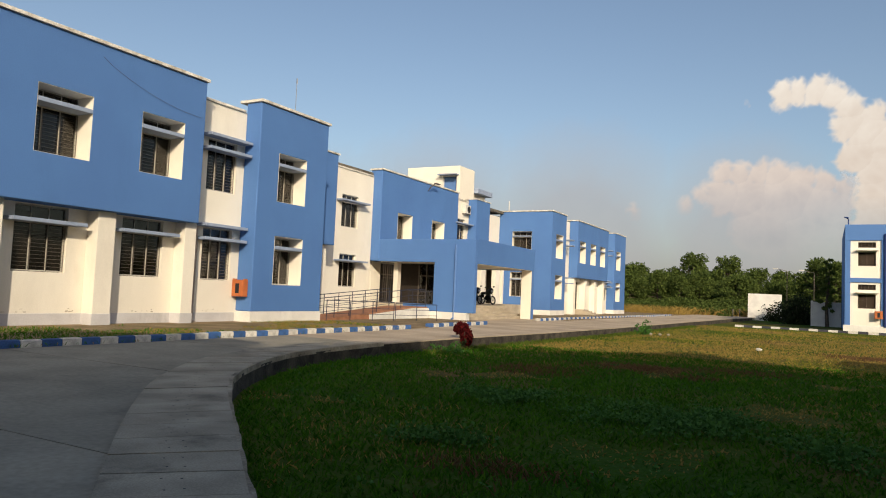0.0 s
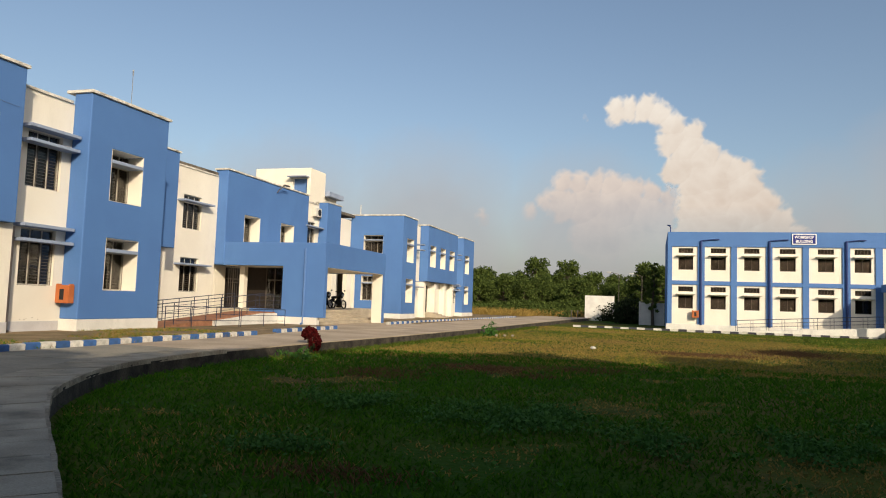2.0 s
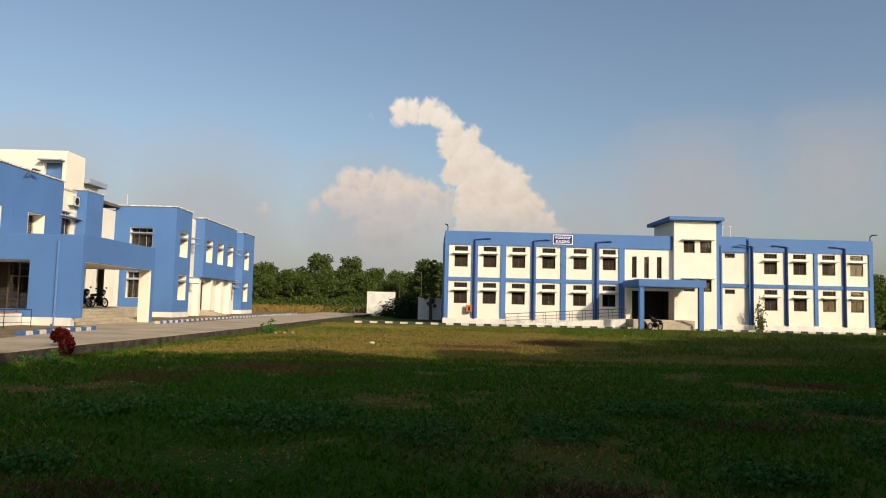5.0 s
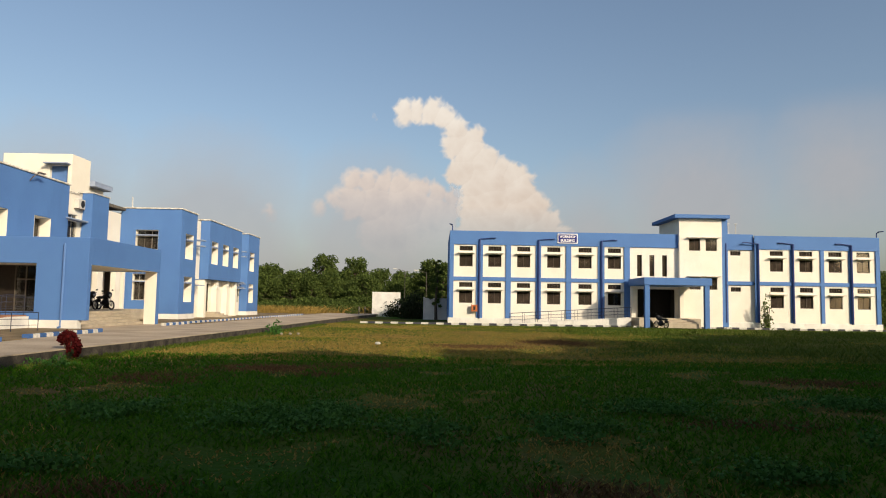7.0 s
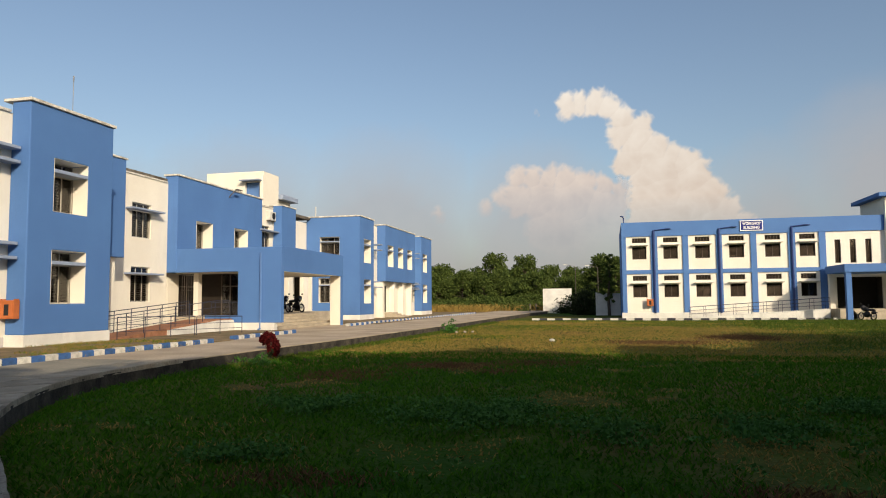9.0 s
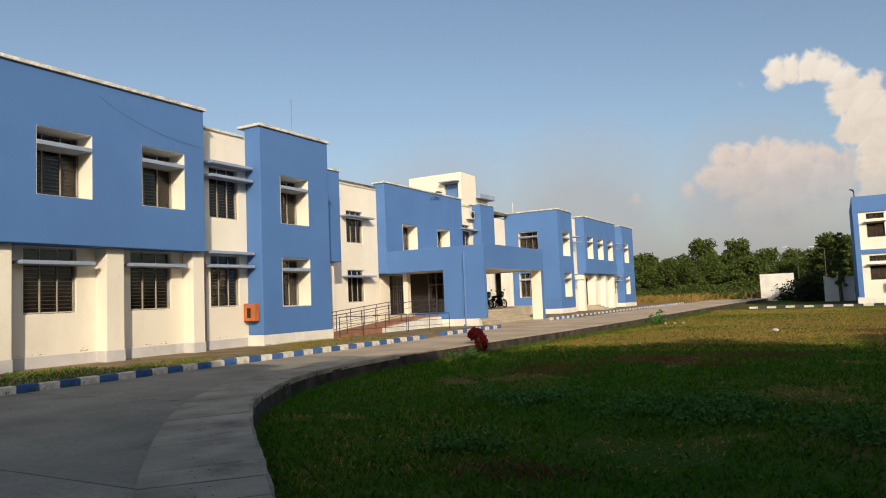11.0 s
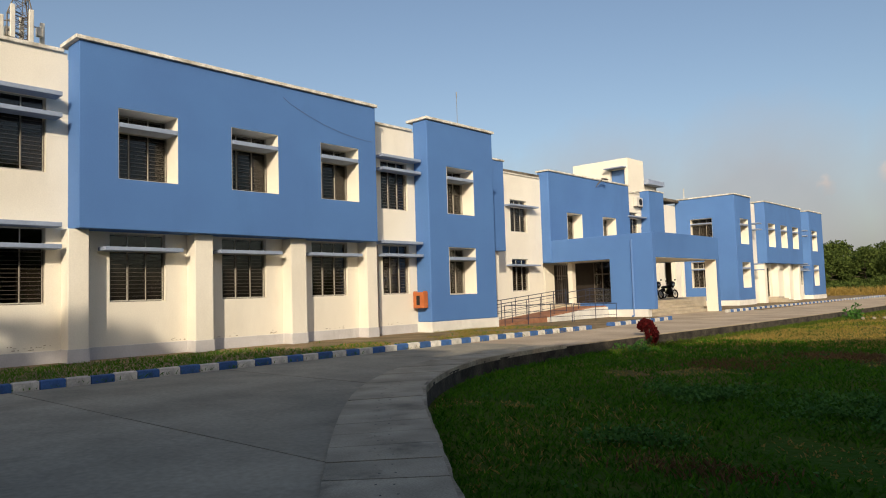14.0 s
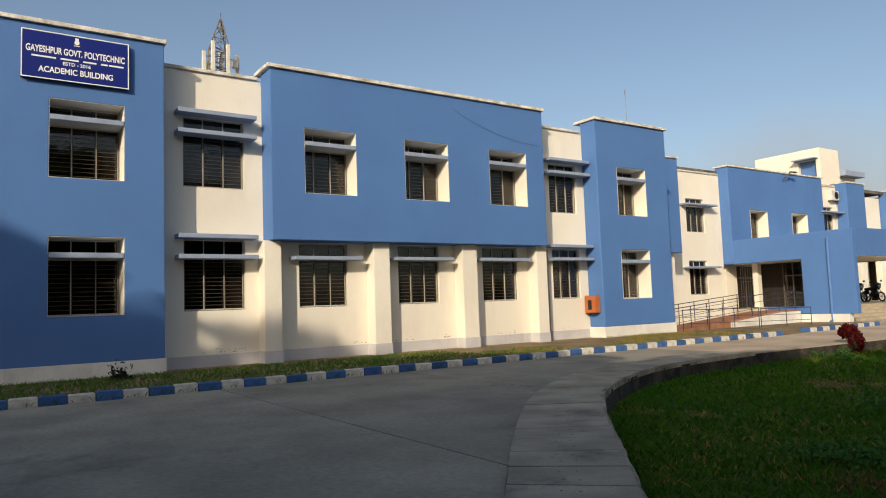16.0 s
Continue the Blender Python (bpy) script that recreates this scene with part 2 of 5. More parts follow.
def thing(name, label, category, group="", at=(0, 0, 0)):
    ob = tagged(new(name), label, category, group)
    ob.location = at
    return ob


def structure(ob, label, category):
    return tagged(ob, label, category, kind="structure")


def window(parent, w, h, depth, shades=(), vent=0.0, bars=True, lining=CREAM, mullions=2, curtain=False, shade_mat=SHADE, pane_backing=False):
    """A window about its sill's middle, looking along +x: lining, frame, bars, panes, sunshades (height, width, reach, thickness)."""
    bm = boxes((-depth, -w / 2, 0, -0.006, -w / 2 + 0.006, h), (-depth, w / 2 - 0.006, 0, -0.006, w / 2, h), (-depth, -w / 2, 0, -0.006, w / 2, 0.007), (-depth, -w / 2, h - 0.006, -0.006, w / 2, h))
    win = part("window", bm, lining, parent)
    wt = h - vent
    x = -depth + 0.05
    f = 0.035
    fr = [(x - 0.05, -w / 2 + 0.015, 0.02, x, -w / 2 + 0.015 + f, h - 0.015), (x - 0.05, w / 2 - 0.015 - f, 0.02, x, w / 2 - 0.015, h - 0.015),
          (x - 0.048, -w / 2 + 0.02, 0.02, x - 0.002, w / 2 - 0.02, 0.02 + f), (x - 0.048, -w / 2 + 0.02, h - 0.015 - f, x - 0.002, w / 2 - 0.02, h - 0.016)]
    if vent:
        fr.append((x - 0.048, -w / 2 + 0.02, wt - 0.04, x - 0.002, w / 2 - 0.02, wt + 0.04))
    for k in range(1, mullions + 1):
        u = -w / 2 + w * k / (mullions + 1)
        fr.append((x - 0.046, u - 0.013, 0.03, x - 0.004, u + 0.013, h - 0.03))
    part("frame", boxes(*fr), LIGHTSTEEL if bars else STEEL, win, "pale painted window frame" if bars else "dark window frame")
    part("pane", boxes((x - 0.034, -w / 2 + 0.02, 0.03, x - 0.028, w / 2 - 0.02, h - 0.02)), GLASS, win, "dark glass pane").visible_shadow = False
    if bars:
        bm = bmesh.new()
        n = int((wt - 0.1) / 0.115)
        for k in range(1, n + 1):
            z = 0.05 + (wt - 0.1) * k / (n + 1)
            rod(bm, (x + 0.035, -w / 2 + 0.03, z), (x + 0.035, w / 2 - 0.03, z), 0.006, 5)
        for k in range(4):
            u = -w / 2 + 0.04 + (w - 0.08) * k / 3
            rod(bm, (x + 0.035, u, 0.03), (x + 0.035, u, wt - 0.05), 0.009, 5)
        part("grille", bm, STEEL, win, "thin horizontal steel window bars")
    # added sheets that make the panes look like brown glass in the sun
    if pane_backing:
        for a, b in ((-w / 2 + 0.03, -0.012), (0.012, w / 2 - 0.03)):
            part("pane_backing", boxes((x - 0.09, a, 0.05, x - 0.075, b, wt - 0.04)), BROWNPANE, win, "added brown sheet giving the glass its sunlit brown look")
    elif curtain:
        bm = bmesh.new()
        for s in (-1, 1):
            for k in range(6):
                u = s * (w / 2 - 0.06 - 0.055 * k)
                rod(bm, (x - 0.14 + 0.02 * (k % 2), u, 0.06), (x - 0.14 + 0.02 * (k % 2), u, wt - 0.06), 0.035, 6)
        # the folds take the dark room colour, indoor shade included
        part("curtain", bm, ROOM_SHADE, win, "curtain drawn aside, coloured dark for indoor shade")
    else:
        part("shutter", boxes((x - 0.10, -w / 2 + 0.03, 0.05, x - 0.075, -w / 2 + w * 0.36, wt - 0.05), (x - 0.13, w / 2 - w * 0.36, 0.05, x - 0.105, w / 2 - 0.03, wt - 0.05)), DARKWOOD_AND_SHADE, win, "dark inner shutter leaf")
    for z, sw, reach, th in shades:
        part("sunshade", boxes((-0.004 if reach < 1 and z > -9 else 0, -sw / 2, z, reach, sw / 2, z + th)) if reach > 0 else boxes((-depth + 0.1, -w / 2 + 0.016, z, 0.02, w / 2 - 0.016, z + th)), shade_mat, win, "grey-blue concrete sunshade", bevel=0.012)
    return win


def place(proto, used, spots):
    """Sets a window, then its copies, at (x, y, z, turn)."""
    for k, (x, y, z, turn) in enumerate(spots):
        if k == 0 and not used:
            proto.matrix_basis = pose(x, y, z, 0, 0, turn)
        else:
            copy_thing(proto, pose(x, y, z, 0, 0, turn))


# ---- ground, field, road, path ----
def ground_height(x, y):
    bank = 0.20 * min(1, max(0, (9.5 - y) / 4)) * min(1, max(0, (-1.5 * x + 6 - 0.4 * y) / 5 + 1))
    return -0.36 + bank + 0.05 * noise.noise((x * 0.13, y * 0.13, 1.7)) + 0.025 * noise.noise((x * 0.6, y * 0.6, 4.2))


def ground_material():
    m = bpy.data.materials.new("field_soil_and_turf")
    m.use_nodes = True
    n, l = m.node_tree.nodes, m.node_tree.links
    b = n["Principled BSDF"]
    b.inputs["Roughness"].default_value = 0.95
    b.inputs["Specular IOR Level"].default_value = 0.03
    co = n.new("ShaderNodeTexCoord")
    prev = None
    for scale, lo, hi, col in ((0.06, 0.42, 0.62, None), (0.16, 0.52, 0.66, (0.165, 0.105, 0.045)), (0.9, 0.55, 0.70, (0.045, 0.075, 0.014)), (0.35, 0.66, 0.74, (0.15, 0.10, 0.06))):
        t = n.new("ShaderNodeTexNoise")
        t.inputs["Scale"].default_value, t.inputs["Detail"].default_value, t.inputs["Roughness"].default_value = scale, 9, 0.62
        l.new(co.outputs["Object"], t.inputs["Vector"])
        r = n.new("ShaderNodeMapRange")
        r.inputs["From Min"].default_value, r.inputs["From Max"].default_value = lo, hi
        l.new(t.outputs["Fac"], r.inputs["Value"])
        mx = n.new("ShaderNodeMix")
        mx.data_type = "RGBA"
        l.new(r.outputs["Result"], mx.inputs["Factor"])
        if prev is None:
            mx.inputs["A"].default_value, mx.inputs["B"].default_value = (0.038, 0.090, 0.009, 1), (0.150, 0.130, 0.030, 1)
        else:
            l.new(prev, mx.inputs["A"])
            mx.inputs["B"].default_value = (*col, 1)
        prev = mx.outputs["Result"]
    l.new(prev, b.inputs["Base Color"])
    t = n.new("ShaderNodeTexNoise")
    t.inputs["Scale"].default_value, t.inputs["Detail"].default_value = 9, 8
    l.new(co.outputs["Object"], t.inputs["Vector"])
    bp = n.new("ShaderNodeBump")
    bp.inputs["Strength"].default_value, bp.inputs["Distance"].default_value = 0.9, 0.12
    l.new(t.outputs["Fac"], bp.inputs["Height"])
    l.new(bp.outputs["Normal"], b.inputs["Normal"])
    return m


GROUND = ground_material()


def build_ground():
    xs = [-4000, -1500, -500, -200, -90, -50] + [-30 + 1.0 * k for k in range(81)] + [60, 90, 200, 500, 1500, 4000]
    ys = [-4000, -1500, -500, -200, -90, -40] + [-20 + 1.0 * k for k in range(96)] + [85, 100, 130, 200, 500, 1500, 4000]
    bm = bmesh.new()
    g = [[bm.verts.new((x, y, ground_height(x, y))) for y in ys] for x in xs]
    for i in range(len(xs) - 1):
        for j in range(len(ys) - 1):
            bm.faces.new((g[i][j], g[i + 1][j], g[i + 1][j + 1], g[i][j + 1]))
    structure(part("ground", bm, GROUND, smooth=True), "uneven grassy field with dry brown patches", "ground")


# the path's field side and road side, from the camera's feet round the bend
INNER = [(9.0, -6.2), (1.93, 0.06), (-2.03, 3.56), (-4.2, 5.50), (-6.05, 7.20), (-7.85, 8.90), (-9.15, 10.38), (-10.45, 12.65), (-11.1, 14.8), (-11.45, 18.2)]
OUTER = [(8.3, -7.1), (1.25, -0.84), (-2.78, 2.77), (-4.98, 4.76), (-6.72, 6.28), (-8.46, 7.92), (-9.82, 9.43), (-11.25, 11.6), (-11.95, 14.0), (-12.3, 17.7)]


def along(line, s):
    k = min(int(s), len(line) - 2)
    f = s - k
    p = [Vector((*line[i], 0)) for i in (max(k - 1, 0), k, k + 1, min(k + 2, len(line) - 1))]
    a = 2 * p[1] + (p[2] - p[0]) * f + (2 * p[0] - 5 * p[1] + 4 * p[2] - p[3]) * f * f + (3 * p[1] - p[0] - 3 * p[2] + p[3]) * f ** 3
    return a / 2


def prism(pts, z0, z1):
    bm = bmesh.new()
    lo, hi = [bm.verts.new((*p, z0)) for p in pts], [bm.verts.new((*p, z1)) for p in pts]
    bm.faces.new(hi)
    bm.faces.new(lo[::-1])
    for k in range(len(pts)):
        j = (k + 1) % len(pts)
        bm.faces.new((lo[k], lo[j], hi[j], hi[k]))
    return bm


KERB = lambda y: -15.03 if y < 25.6 else -15.3 - 0.01 * (y - 25.6)


def build_road():
    road = structure(new("road"), "worn grey concrete road with joints and stains", "road")
    inner = [along(INNER, s * 0.25)[:2] for s in range(37)]
    outer = [along(OUTER, s * 0.25)[:2] for s in range(37)]
    far = [(-11.3, 23), (-10.8, 30), (-10.4, 40), (-10.1, 60), (-9.6, 82), (-8.6, 96)]
    # bed with the retaining edge to the field
    edge = [tuple(p) for p in inner] + far
    bed = prism([(-16.1, -30)] + [(9.0, -30)] + edge + [(-16.1, 100)], -0.75, -0.03)
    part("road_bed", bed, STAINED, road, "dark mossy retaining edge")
    def field_x(y):
        pts = [(tuple(p)[1], tuple(p)[0]) for p in inner] + [(p[1], p[0]) for p in far]
        return float(np.interp(y, [p[0] for p in pts], [p[1] for p in pts]))
    def path_x(y):
        pts = [(tuple(p)[1], tuple(p)[0]) for p in outer]
        return float(np.interp(y, [p[0] for p in pts], [p[1] for p in pts]))
    # cast panels, a narrow gap between them
    y = -28.0
    while y < 99:
        y1 = y + 4.2
        ys = [y + 0.012 + (4.2 - 0.024) * i / 6 for i in range(7)]
        right = [(field_x(v) - 0.03 if v > 17.4 else path_x(v) - 0.012, v) for v in ys]
        mid = (KERB(y) + right[0][0]) / 2 + 0.3
        left = [(KERB(v) + 0.02, v) for v in ys[::-1]]
        # panels past the bend take the dusty tone with sunlight mixed in
        mat = DUSTY_LIT if y > 15 else CONCRETE
        if right[0][0] - KERB(y) > 4.5:
            part("road_panel", prism([(mid + 0.008, ys[0])] + right + [(mid + 0.008, ys[-1])], -0.06, 0.0), mat, road)
            part("road_panel", prism([(mid - 0.008, ys[0]), (mid - 0.008, ys[-1])] + left, -0.06, -0.003), mat, road)
        else:
            part("road_panel", prism(right + left, -0.06, 0.0), mat, road)
        y = y1


def build_path():
    path = structure(new("path"), "narrow path of worn grey concrete slabs with a broken edge", "path")
    rng = random.Random(5)
    # slabs about 0.64 m long, laid across the path
    s = 0.0
    while s < len(INNER) - 1.02:
        mid = (along(INNER, s) + along(OUTER, s)) / 2
        step = 0.02
        while ((along(INNER, s + step) + along(OUTER, s + step)) / 2 - mid).length < 0.64 and s + step < len(INNER) - 1:
            step += 0.01
        e = s + step
        gap = rng.uniform(0.004, 0.014) * step / 0.64
        a, b, c, d = along(INNER, s + gap), along(INNER, e - gap), along(OUTER, e - gap), along(OUTER, s + gap)
        pull = (d - a).normalized()
        a, b = a + pull * rng.uniform(0.03, 0.05), b + pull * rng.uniform(0.03, 0.05)
        lift = rng.uniform(0.030, 0.042)
        slab = part("slab", prism([tuple(v[:2]) for v in (a, b, c, d)], -0.028, lift), SLAB, path)
        if mid.y < 12 and mid.y > 2:
            for u, v in ((0.42, 0.28), (0.55, 0.27), (0.44, 0.72), (0.58, 0.70)):
                q = a.lerp(d, u).lerp(b.lerp(c, u), v + rng.uniform(-0.04, 0.04))
                part("lifting_hole", rods(((q.x, q.y, lift - 0.01), (q.x, q.y, lift + 0.001)), r=0.011, sides=7), BLACK, slab, "small dark lifting hole")
        s = e
    # weathered edging along the field, with a dark stained face below it
    n = 170
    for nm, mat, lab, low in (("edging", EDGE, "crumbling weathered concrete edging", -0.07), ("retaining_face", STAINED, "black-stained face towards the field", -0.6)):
        bm = bmesh.new()
        prev = None
        for k in range(n + 1):
            t = (len(INNER) - 1.001) * k / n
            p, q = along(INNER, t), along(OUTER, t)
            w = (q - p).normalized()
            high = 0.03 if p.y > 8.6 else 0
            z = 0.002 + 0.008 * noise.noise((p.x * 1.7, p.y * 1.7, 0)) + high
            out = 0.02 * noise.noise((p.x * 2.3, p.y * 2.3, 5)) + 0.012 * noise.noise((p.x * 9, p.y * 9, 2))
            if low < -0.5:
                z, out = -0.072, out - 0.012
            else:
                low = -0.07
            ring = [bm.verts.new(v) for v in ((*(p - w * (0.012 + out))[:2], low), (*(p - w * (0.004 + out))[:2], z), (*(p + w * 0.062)[:2], z + 0.002), (*(p + w * 0.062)[:2], low))]
            if prev:
                for i in range(4):
                    bm.faces.new((prev[i], prev[(i + 1) % 4], ring[(i + 1) % 4], ring[i]))
            else:
                bm.faces.new(ring)
            prev = ring
        bm.faces.new(prev)
        part(nm, bm, mat, path, lab)


def build_kerb(name, spots, mats, label, size=(0.16, 0.445, 0.165), base=0.0):
    kerb = structure(new(name), label, "kerb")
    bm = bmesh.new()
    w, ln, h = size
    box(bm, -w / 2, -ln / 2 + 0.006, -0.1, w / 2, ln / 2 - 0.006, h)
    bmesh.ops.bevel(bm, geom=[e for e in bm.edges if all(v.co.z > 0 for v in e.verts)], offset=0.02, segments=1, affect="EDGES")
    meshes = []
    for m in mats:
        me = bpy.data.meshes.new("kerb_block")
        bm.to_mesh(me)
        me.materials.append(m)
        meshes.append(me)
    bm.free()
    rng = random.Random(3)
    for k, (x, y, turn) in enumerate(spots):
        ob = new("kerb_block", meshes[k % len(mats)])
        ob.parent = kerb
        ob.matrix_basis = pose(x + rng.uniform(-0.012, 0.012), y, base + rng.uniform(-0.012, 0.008), 0, rng.uniform(-1.5, 1.5), turn + rng.uniform(-1, 1))


def line_spots(f, y0, y1, step=0.46):
    n = int((y1 - y0) / step)
    return [(f(y0 + step * (k + 0.5)), y0 + step * (k + 0.5), 0) for k in range(n)]


build_ground()
build_road()
build_path()
structure(part("verge", prism([(-30, -30), (-15.05, -30), (-15.05, 16), (-15.05, 26.8), (-17.2, 34), (-17.2, 36), (-30, 36)], -0.6, 0.03), VERGE), "strip of dry grass and soil along the wall", "verge")
structure(part("forecourt", prism([(-17.3, 34.1), (-15.03, 26.7), (-15.2, 38.5), (-15.3, 46.2), (-30, 46.2), (-30, 36.1), (-17.3, 36.1)], -0.6, -0.004), DUSTY_LIT), "concrete forecourt before the entrance steps", "pavement")
structure(part("verge", prism([(-30, 46.3), (-15.45, 46.3), (-15.8, 80), (-15.8, 97), (-30, 97)], -0.6, 0.03), VERGE), "strip of dry grass before the far wing", "verge")

# ---- academic building ----
hall = thing("academic_building", "two-storey blue and cream college building with deep windows", "building")
X, RX = -20.0, -20.8
deep = [(2.98, 4.73), (9.62, 11.36), (13.07, 14.82), (16.52, 18.26), (23.08, 24.69)]
DZ = ((1.55, 3.50), (4.95, 6.90))
low_n = [(9.70, 11.35), (13.17, 14.81), (16.67, 18.28)]
H = lambda c, z, w, h: (c - w / 2 - 0.002, c + w / 2 + 0.002, z - 0.002, z + h + 0.002)
mid = lambda p: (p[0] + p[1]) / 2
holes_s = [H(mid(deep[0]), DZ[k][0], 1.70, 1.95) for k in (0, 1)]
holes_n = [H(mid(d), DZ[1][0], 1.70, 1.95) for d in deep[1:4]]
holes_b = [H(23.88, 1.5, 1.70, 1.95), H(23.88, 4.85, 1.70, 1.95)]
TOP = 8.62
part("wall", pierced("x", X, 0.79, -8, 5.68, 0.4, TOP + 0.1, holes_s), BLUE, hall, "matt blue painted wall", 0.02)
part("plinth", boxes((RX, -8, -0.3, X + 0.03, 5.71, 0.4)), WHITE, hall, "white painted plinth", 0.01)
part("wall", pierced("x", X, 0.79, 8.61, 19.1, 3.55, TOP - 0.04, holes_n), BLUE, hall, "matt blue overhanging wall", 0.02)
part("wall", pierced("x", X, 0.79, 21.88, 26.1, 0.44, TOP, holes_b), BLUE, hall, "matt blue painted wall", 0.04)
part("plinth", boxes((RX, 21.85, -0.3, X + 0.03, 26.13, 0.44)), WHITE, hall, "white painted plinth", 0.01)
back_holes = [(a + 0.02, b - 0.02, z0 + 0.02, z1 - 0.02) for a, b, z0, z1 in holes_s + holes_n + holes_b]
back_holes += [H(mid(d), 1.58, 1.62, 1.95) for d in low_n]
back_holes += [*[H(7.21, z, 1.73, 2.02) for z in (1.58, 5.05)], *[H(20.77, z, 1.45, 1.95) for z in (1.58, 4.92)]]
part("wall", pierced("x", RX - 0.004, 0.26, -8, 26.1, -0.3, 8.22, back_holes), CREAM, hall, "cream painted wall in the recesses")
part("plinth", boxes((RX, 5.71, -0.3, RX + 0.025, 9.0, 0.36), (RX, 9.0, -0.3, RX + 0.025, 21.85, 0.37)), GREYPLINTH, hall, "grey-white painted plinth", 0.01)
for a, b in ((8.45, 8.97), (12.0, 12.58), (15.43, 16.05), (18.78, 19.28)):
    part("pilaster", boxes((RX, a, -0.3, RX + 0.52, b, 3.545)), CREAM, hall, "cream painted pilaster", 0.015)
    part("plinth", boxes((RX, a - 0.02, -0.3, RX + 0.54, b + 0.02, 0.38)), GREYPLINTH, hall, "grey-white painted plinth", 0.01)
# copings
for y0, y1, z, x0, x1 in ((-8, 5.74, TOP + 0.1, RX - 0.3, X + 0.08), (8.5, 19.17, TOP - 0.04, RX - 0.3, X + 0.08), (21.8, 26.18, TOP, RX - 0.3, X + 0.08)):
    part("coping", boxes((x0, y0, z, x1, y1, z + 0.11)), COPING, hall, "weathered white coping with black stains", 0.015)
for y0, y1, z in ((5.74, 8.5, 8.38), (19.17, 21.8, 8.22)):
    part("coping", boxes((RX - 0.32, y0, z, RX + 0.07, y1, z + 0.1)), COPING, hall, "weathered cream coping", 0.015)
part("parapet", boxes((RX - 0.26, 5.69, 8.222, RX - 0.006, 8.6, 8.378)), CREAM, hall, "cream parapet strip")

# the small blue corner and the cream bay before the porch
part("wall", boxes((-24.24, 26.1, 3.66, -22.8, 30.55, 8.33)), BLUE, hall, "matt blue overhanging corner", 0.03)
part("coping", boxes((-24.24, 26.1, 8.332, -22.74, 30.61, 8.42)), COPING, hall, "thin white coping", 0.01)
part("wall", boxes((-24.24, 26.1, -0.3, -23.1, 30.3, 3.656)), CREAM, hall, "cream painted wall")
WX = -24.25
part("wall", pierced("x", WX, 0.26, 26.1, 35.94, -0.3, 8.14, [H(33.73, z, 1.56, 1.82) for z in (1.57, 4.9)]), CREAM, hall, "cream painted wall")
part("coping", boxes((WX - 0.3, 26.1, 8.14, WX + 0.05, 35.86, 8.23)), COPING, hall, "thin white coping", 0.01)

# porch: south wall with a sloping top, canopy, end pier
SY = 36.0
PX = -23.65
part("wall", pierced("x", PX, 0.79, 35.95, 45.75, 3.18, 8.56, [H(y, 4.6, 1.70, 1.62) for y in (38.7, 42.95)]), BLUE, hall, "matt blue wall above the porch", 0.05)
part("coping", boxes((PX - 0.85, 35.88, 8.56, PX + 0.07, 45.8, 8.65)), COPING, hall, "thin white coping", 0.01)
part("wall", pierced("y", SY, 0.35, -24.24, -17.4, 0.42, 4.46, [(-24.24, -19.93, 0.42, 3.16)]), BLUE, hall, "matt blue porch wall", 0.02)
part("parapet", boxes((-21.9, SY + 0.02, 0.42, -19.93, SY + 0.3, 0.80)), BLUE, hall, "low blue porch parapet")
part("plinth", boxes((-23.6, SY + 0.02, -0.3, -20.052, SY + 0.34, 0.416)), WHITE, hall, "white painted plinth")
part("plinth", boxes((-20.05, SY - 0.12, -0.3, -17.75, SY + 0.3, 0.42)), WHITE, hall, "white painted plinth", 0.01)
part("beam", boxes((-17.75, SY + 0.35, 3.14, -17.4, 44.9, 4.5)), BLUE, hall, "deep blue canopy beam", 0.02)
part("beam", boxes((-24, 44.55, 3.14, -17.75, 44.9, 4.5)), BLUE, hall, "deep blue canopy beam", 0.02)
part("soffit", boxes((-17.748, SY + 0.36, 3.13, -17.41, 44.89, 3.138), (-23.9, 44.56, 3.13, -17.75, 44.89, 3.138)), CREAM, hall, "cream underside of the canopy beams")
part("canopy_slab", boxes((-24.0, SY + 0.35, 3.16, -17.75, 44.55, 3.7)), CREAM, hall, "cream canopy soffit")
part("pier", boxes((-18.14, 44.5, -0.3, -17.42, 44.88, 3.128)), CREAM, hall, "cream painted canopy pier", 0.02)
part("pier_cladding", boxes((-17.416, 44.48, -0.3, -17.4, 44.9, 3.138)), BLUE, hall, "blue outer face of the pier")
part("floor", boxes((-24.0, SY + 0.36, -0.3, -19.9, 46.4, 0.76), (-25.6, 46.4, -0.3, -22.5, 55.16, 0.76)), STONE, hall, "grey entrance floor")
for k in range(4):
    part("step", boxes((-19.9, SY + 0.37, -0.3, -19.9 + 0.42 * (k + 1), 45.9 - 0.3 * k, 0.76 - 0.152 * (k + 1))), STONE, hall, "grey stone step", 0.012)
EX = -24.0
part("wall", pierced("x", EX - 0.46, 0.3, 36.4, 45.74, -0.3, 3.17, [(37.4, 39.2, 0.76, 3.1), (41, 43, 0.76, 3.1)]), CREAM, hall, "cream entrance wall")
part("wall", pierced("x", EX, 0.3, 45.76, 50.35, 4.402, 8.2, [H(46.75, 5.05, 1.56, 1.82)]), CREAM, hall, "cream painted wall")
part("wall", pierced("x", EX, 0.3, 45.76, 55.0, -0.3, 4.4, [(46.2, 50.5, 0.76, 3.6), (51.35, 53.25, 0.76, 3.6), (54.1, 54.7, 0.76, 3.6)]), CREAM, hall, "cream entrance wall")
part("coping", boxes((EX - 0.3, 45.82, 8.2, EX + 0.06, 47.95, 8.28)), COPING, hall, "thin white coping", 0.01)
part("wall", boxes((EX, 48.0, 4.45, -23.3, 50.35, 8.42)), BLUE, hall, "blue projecting pier", 0.03)
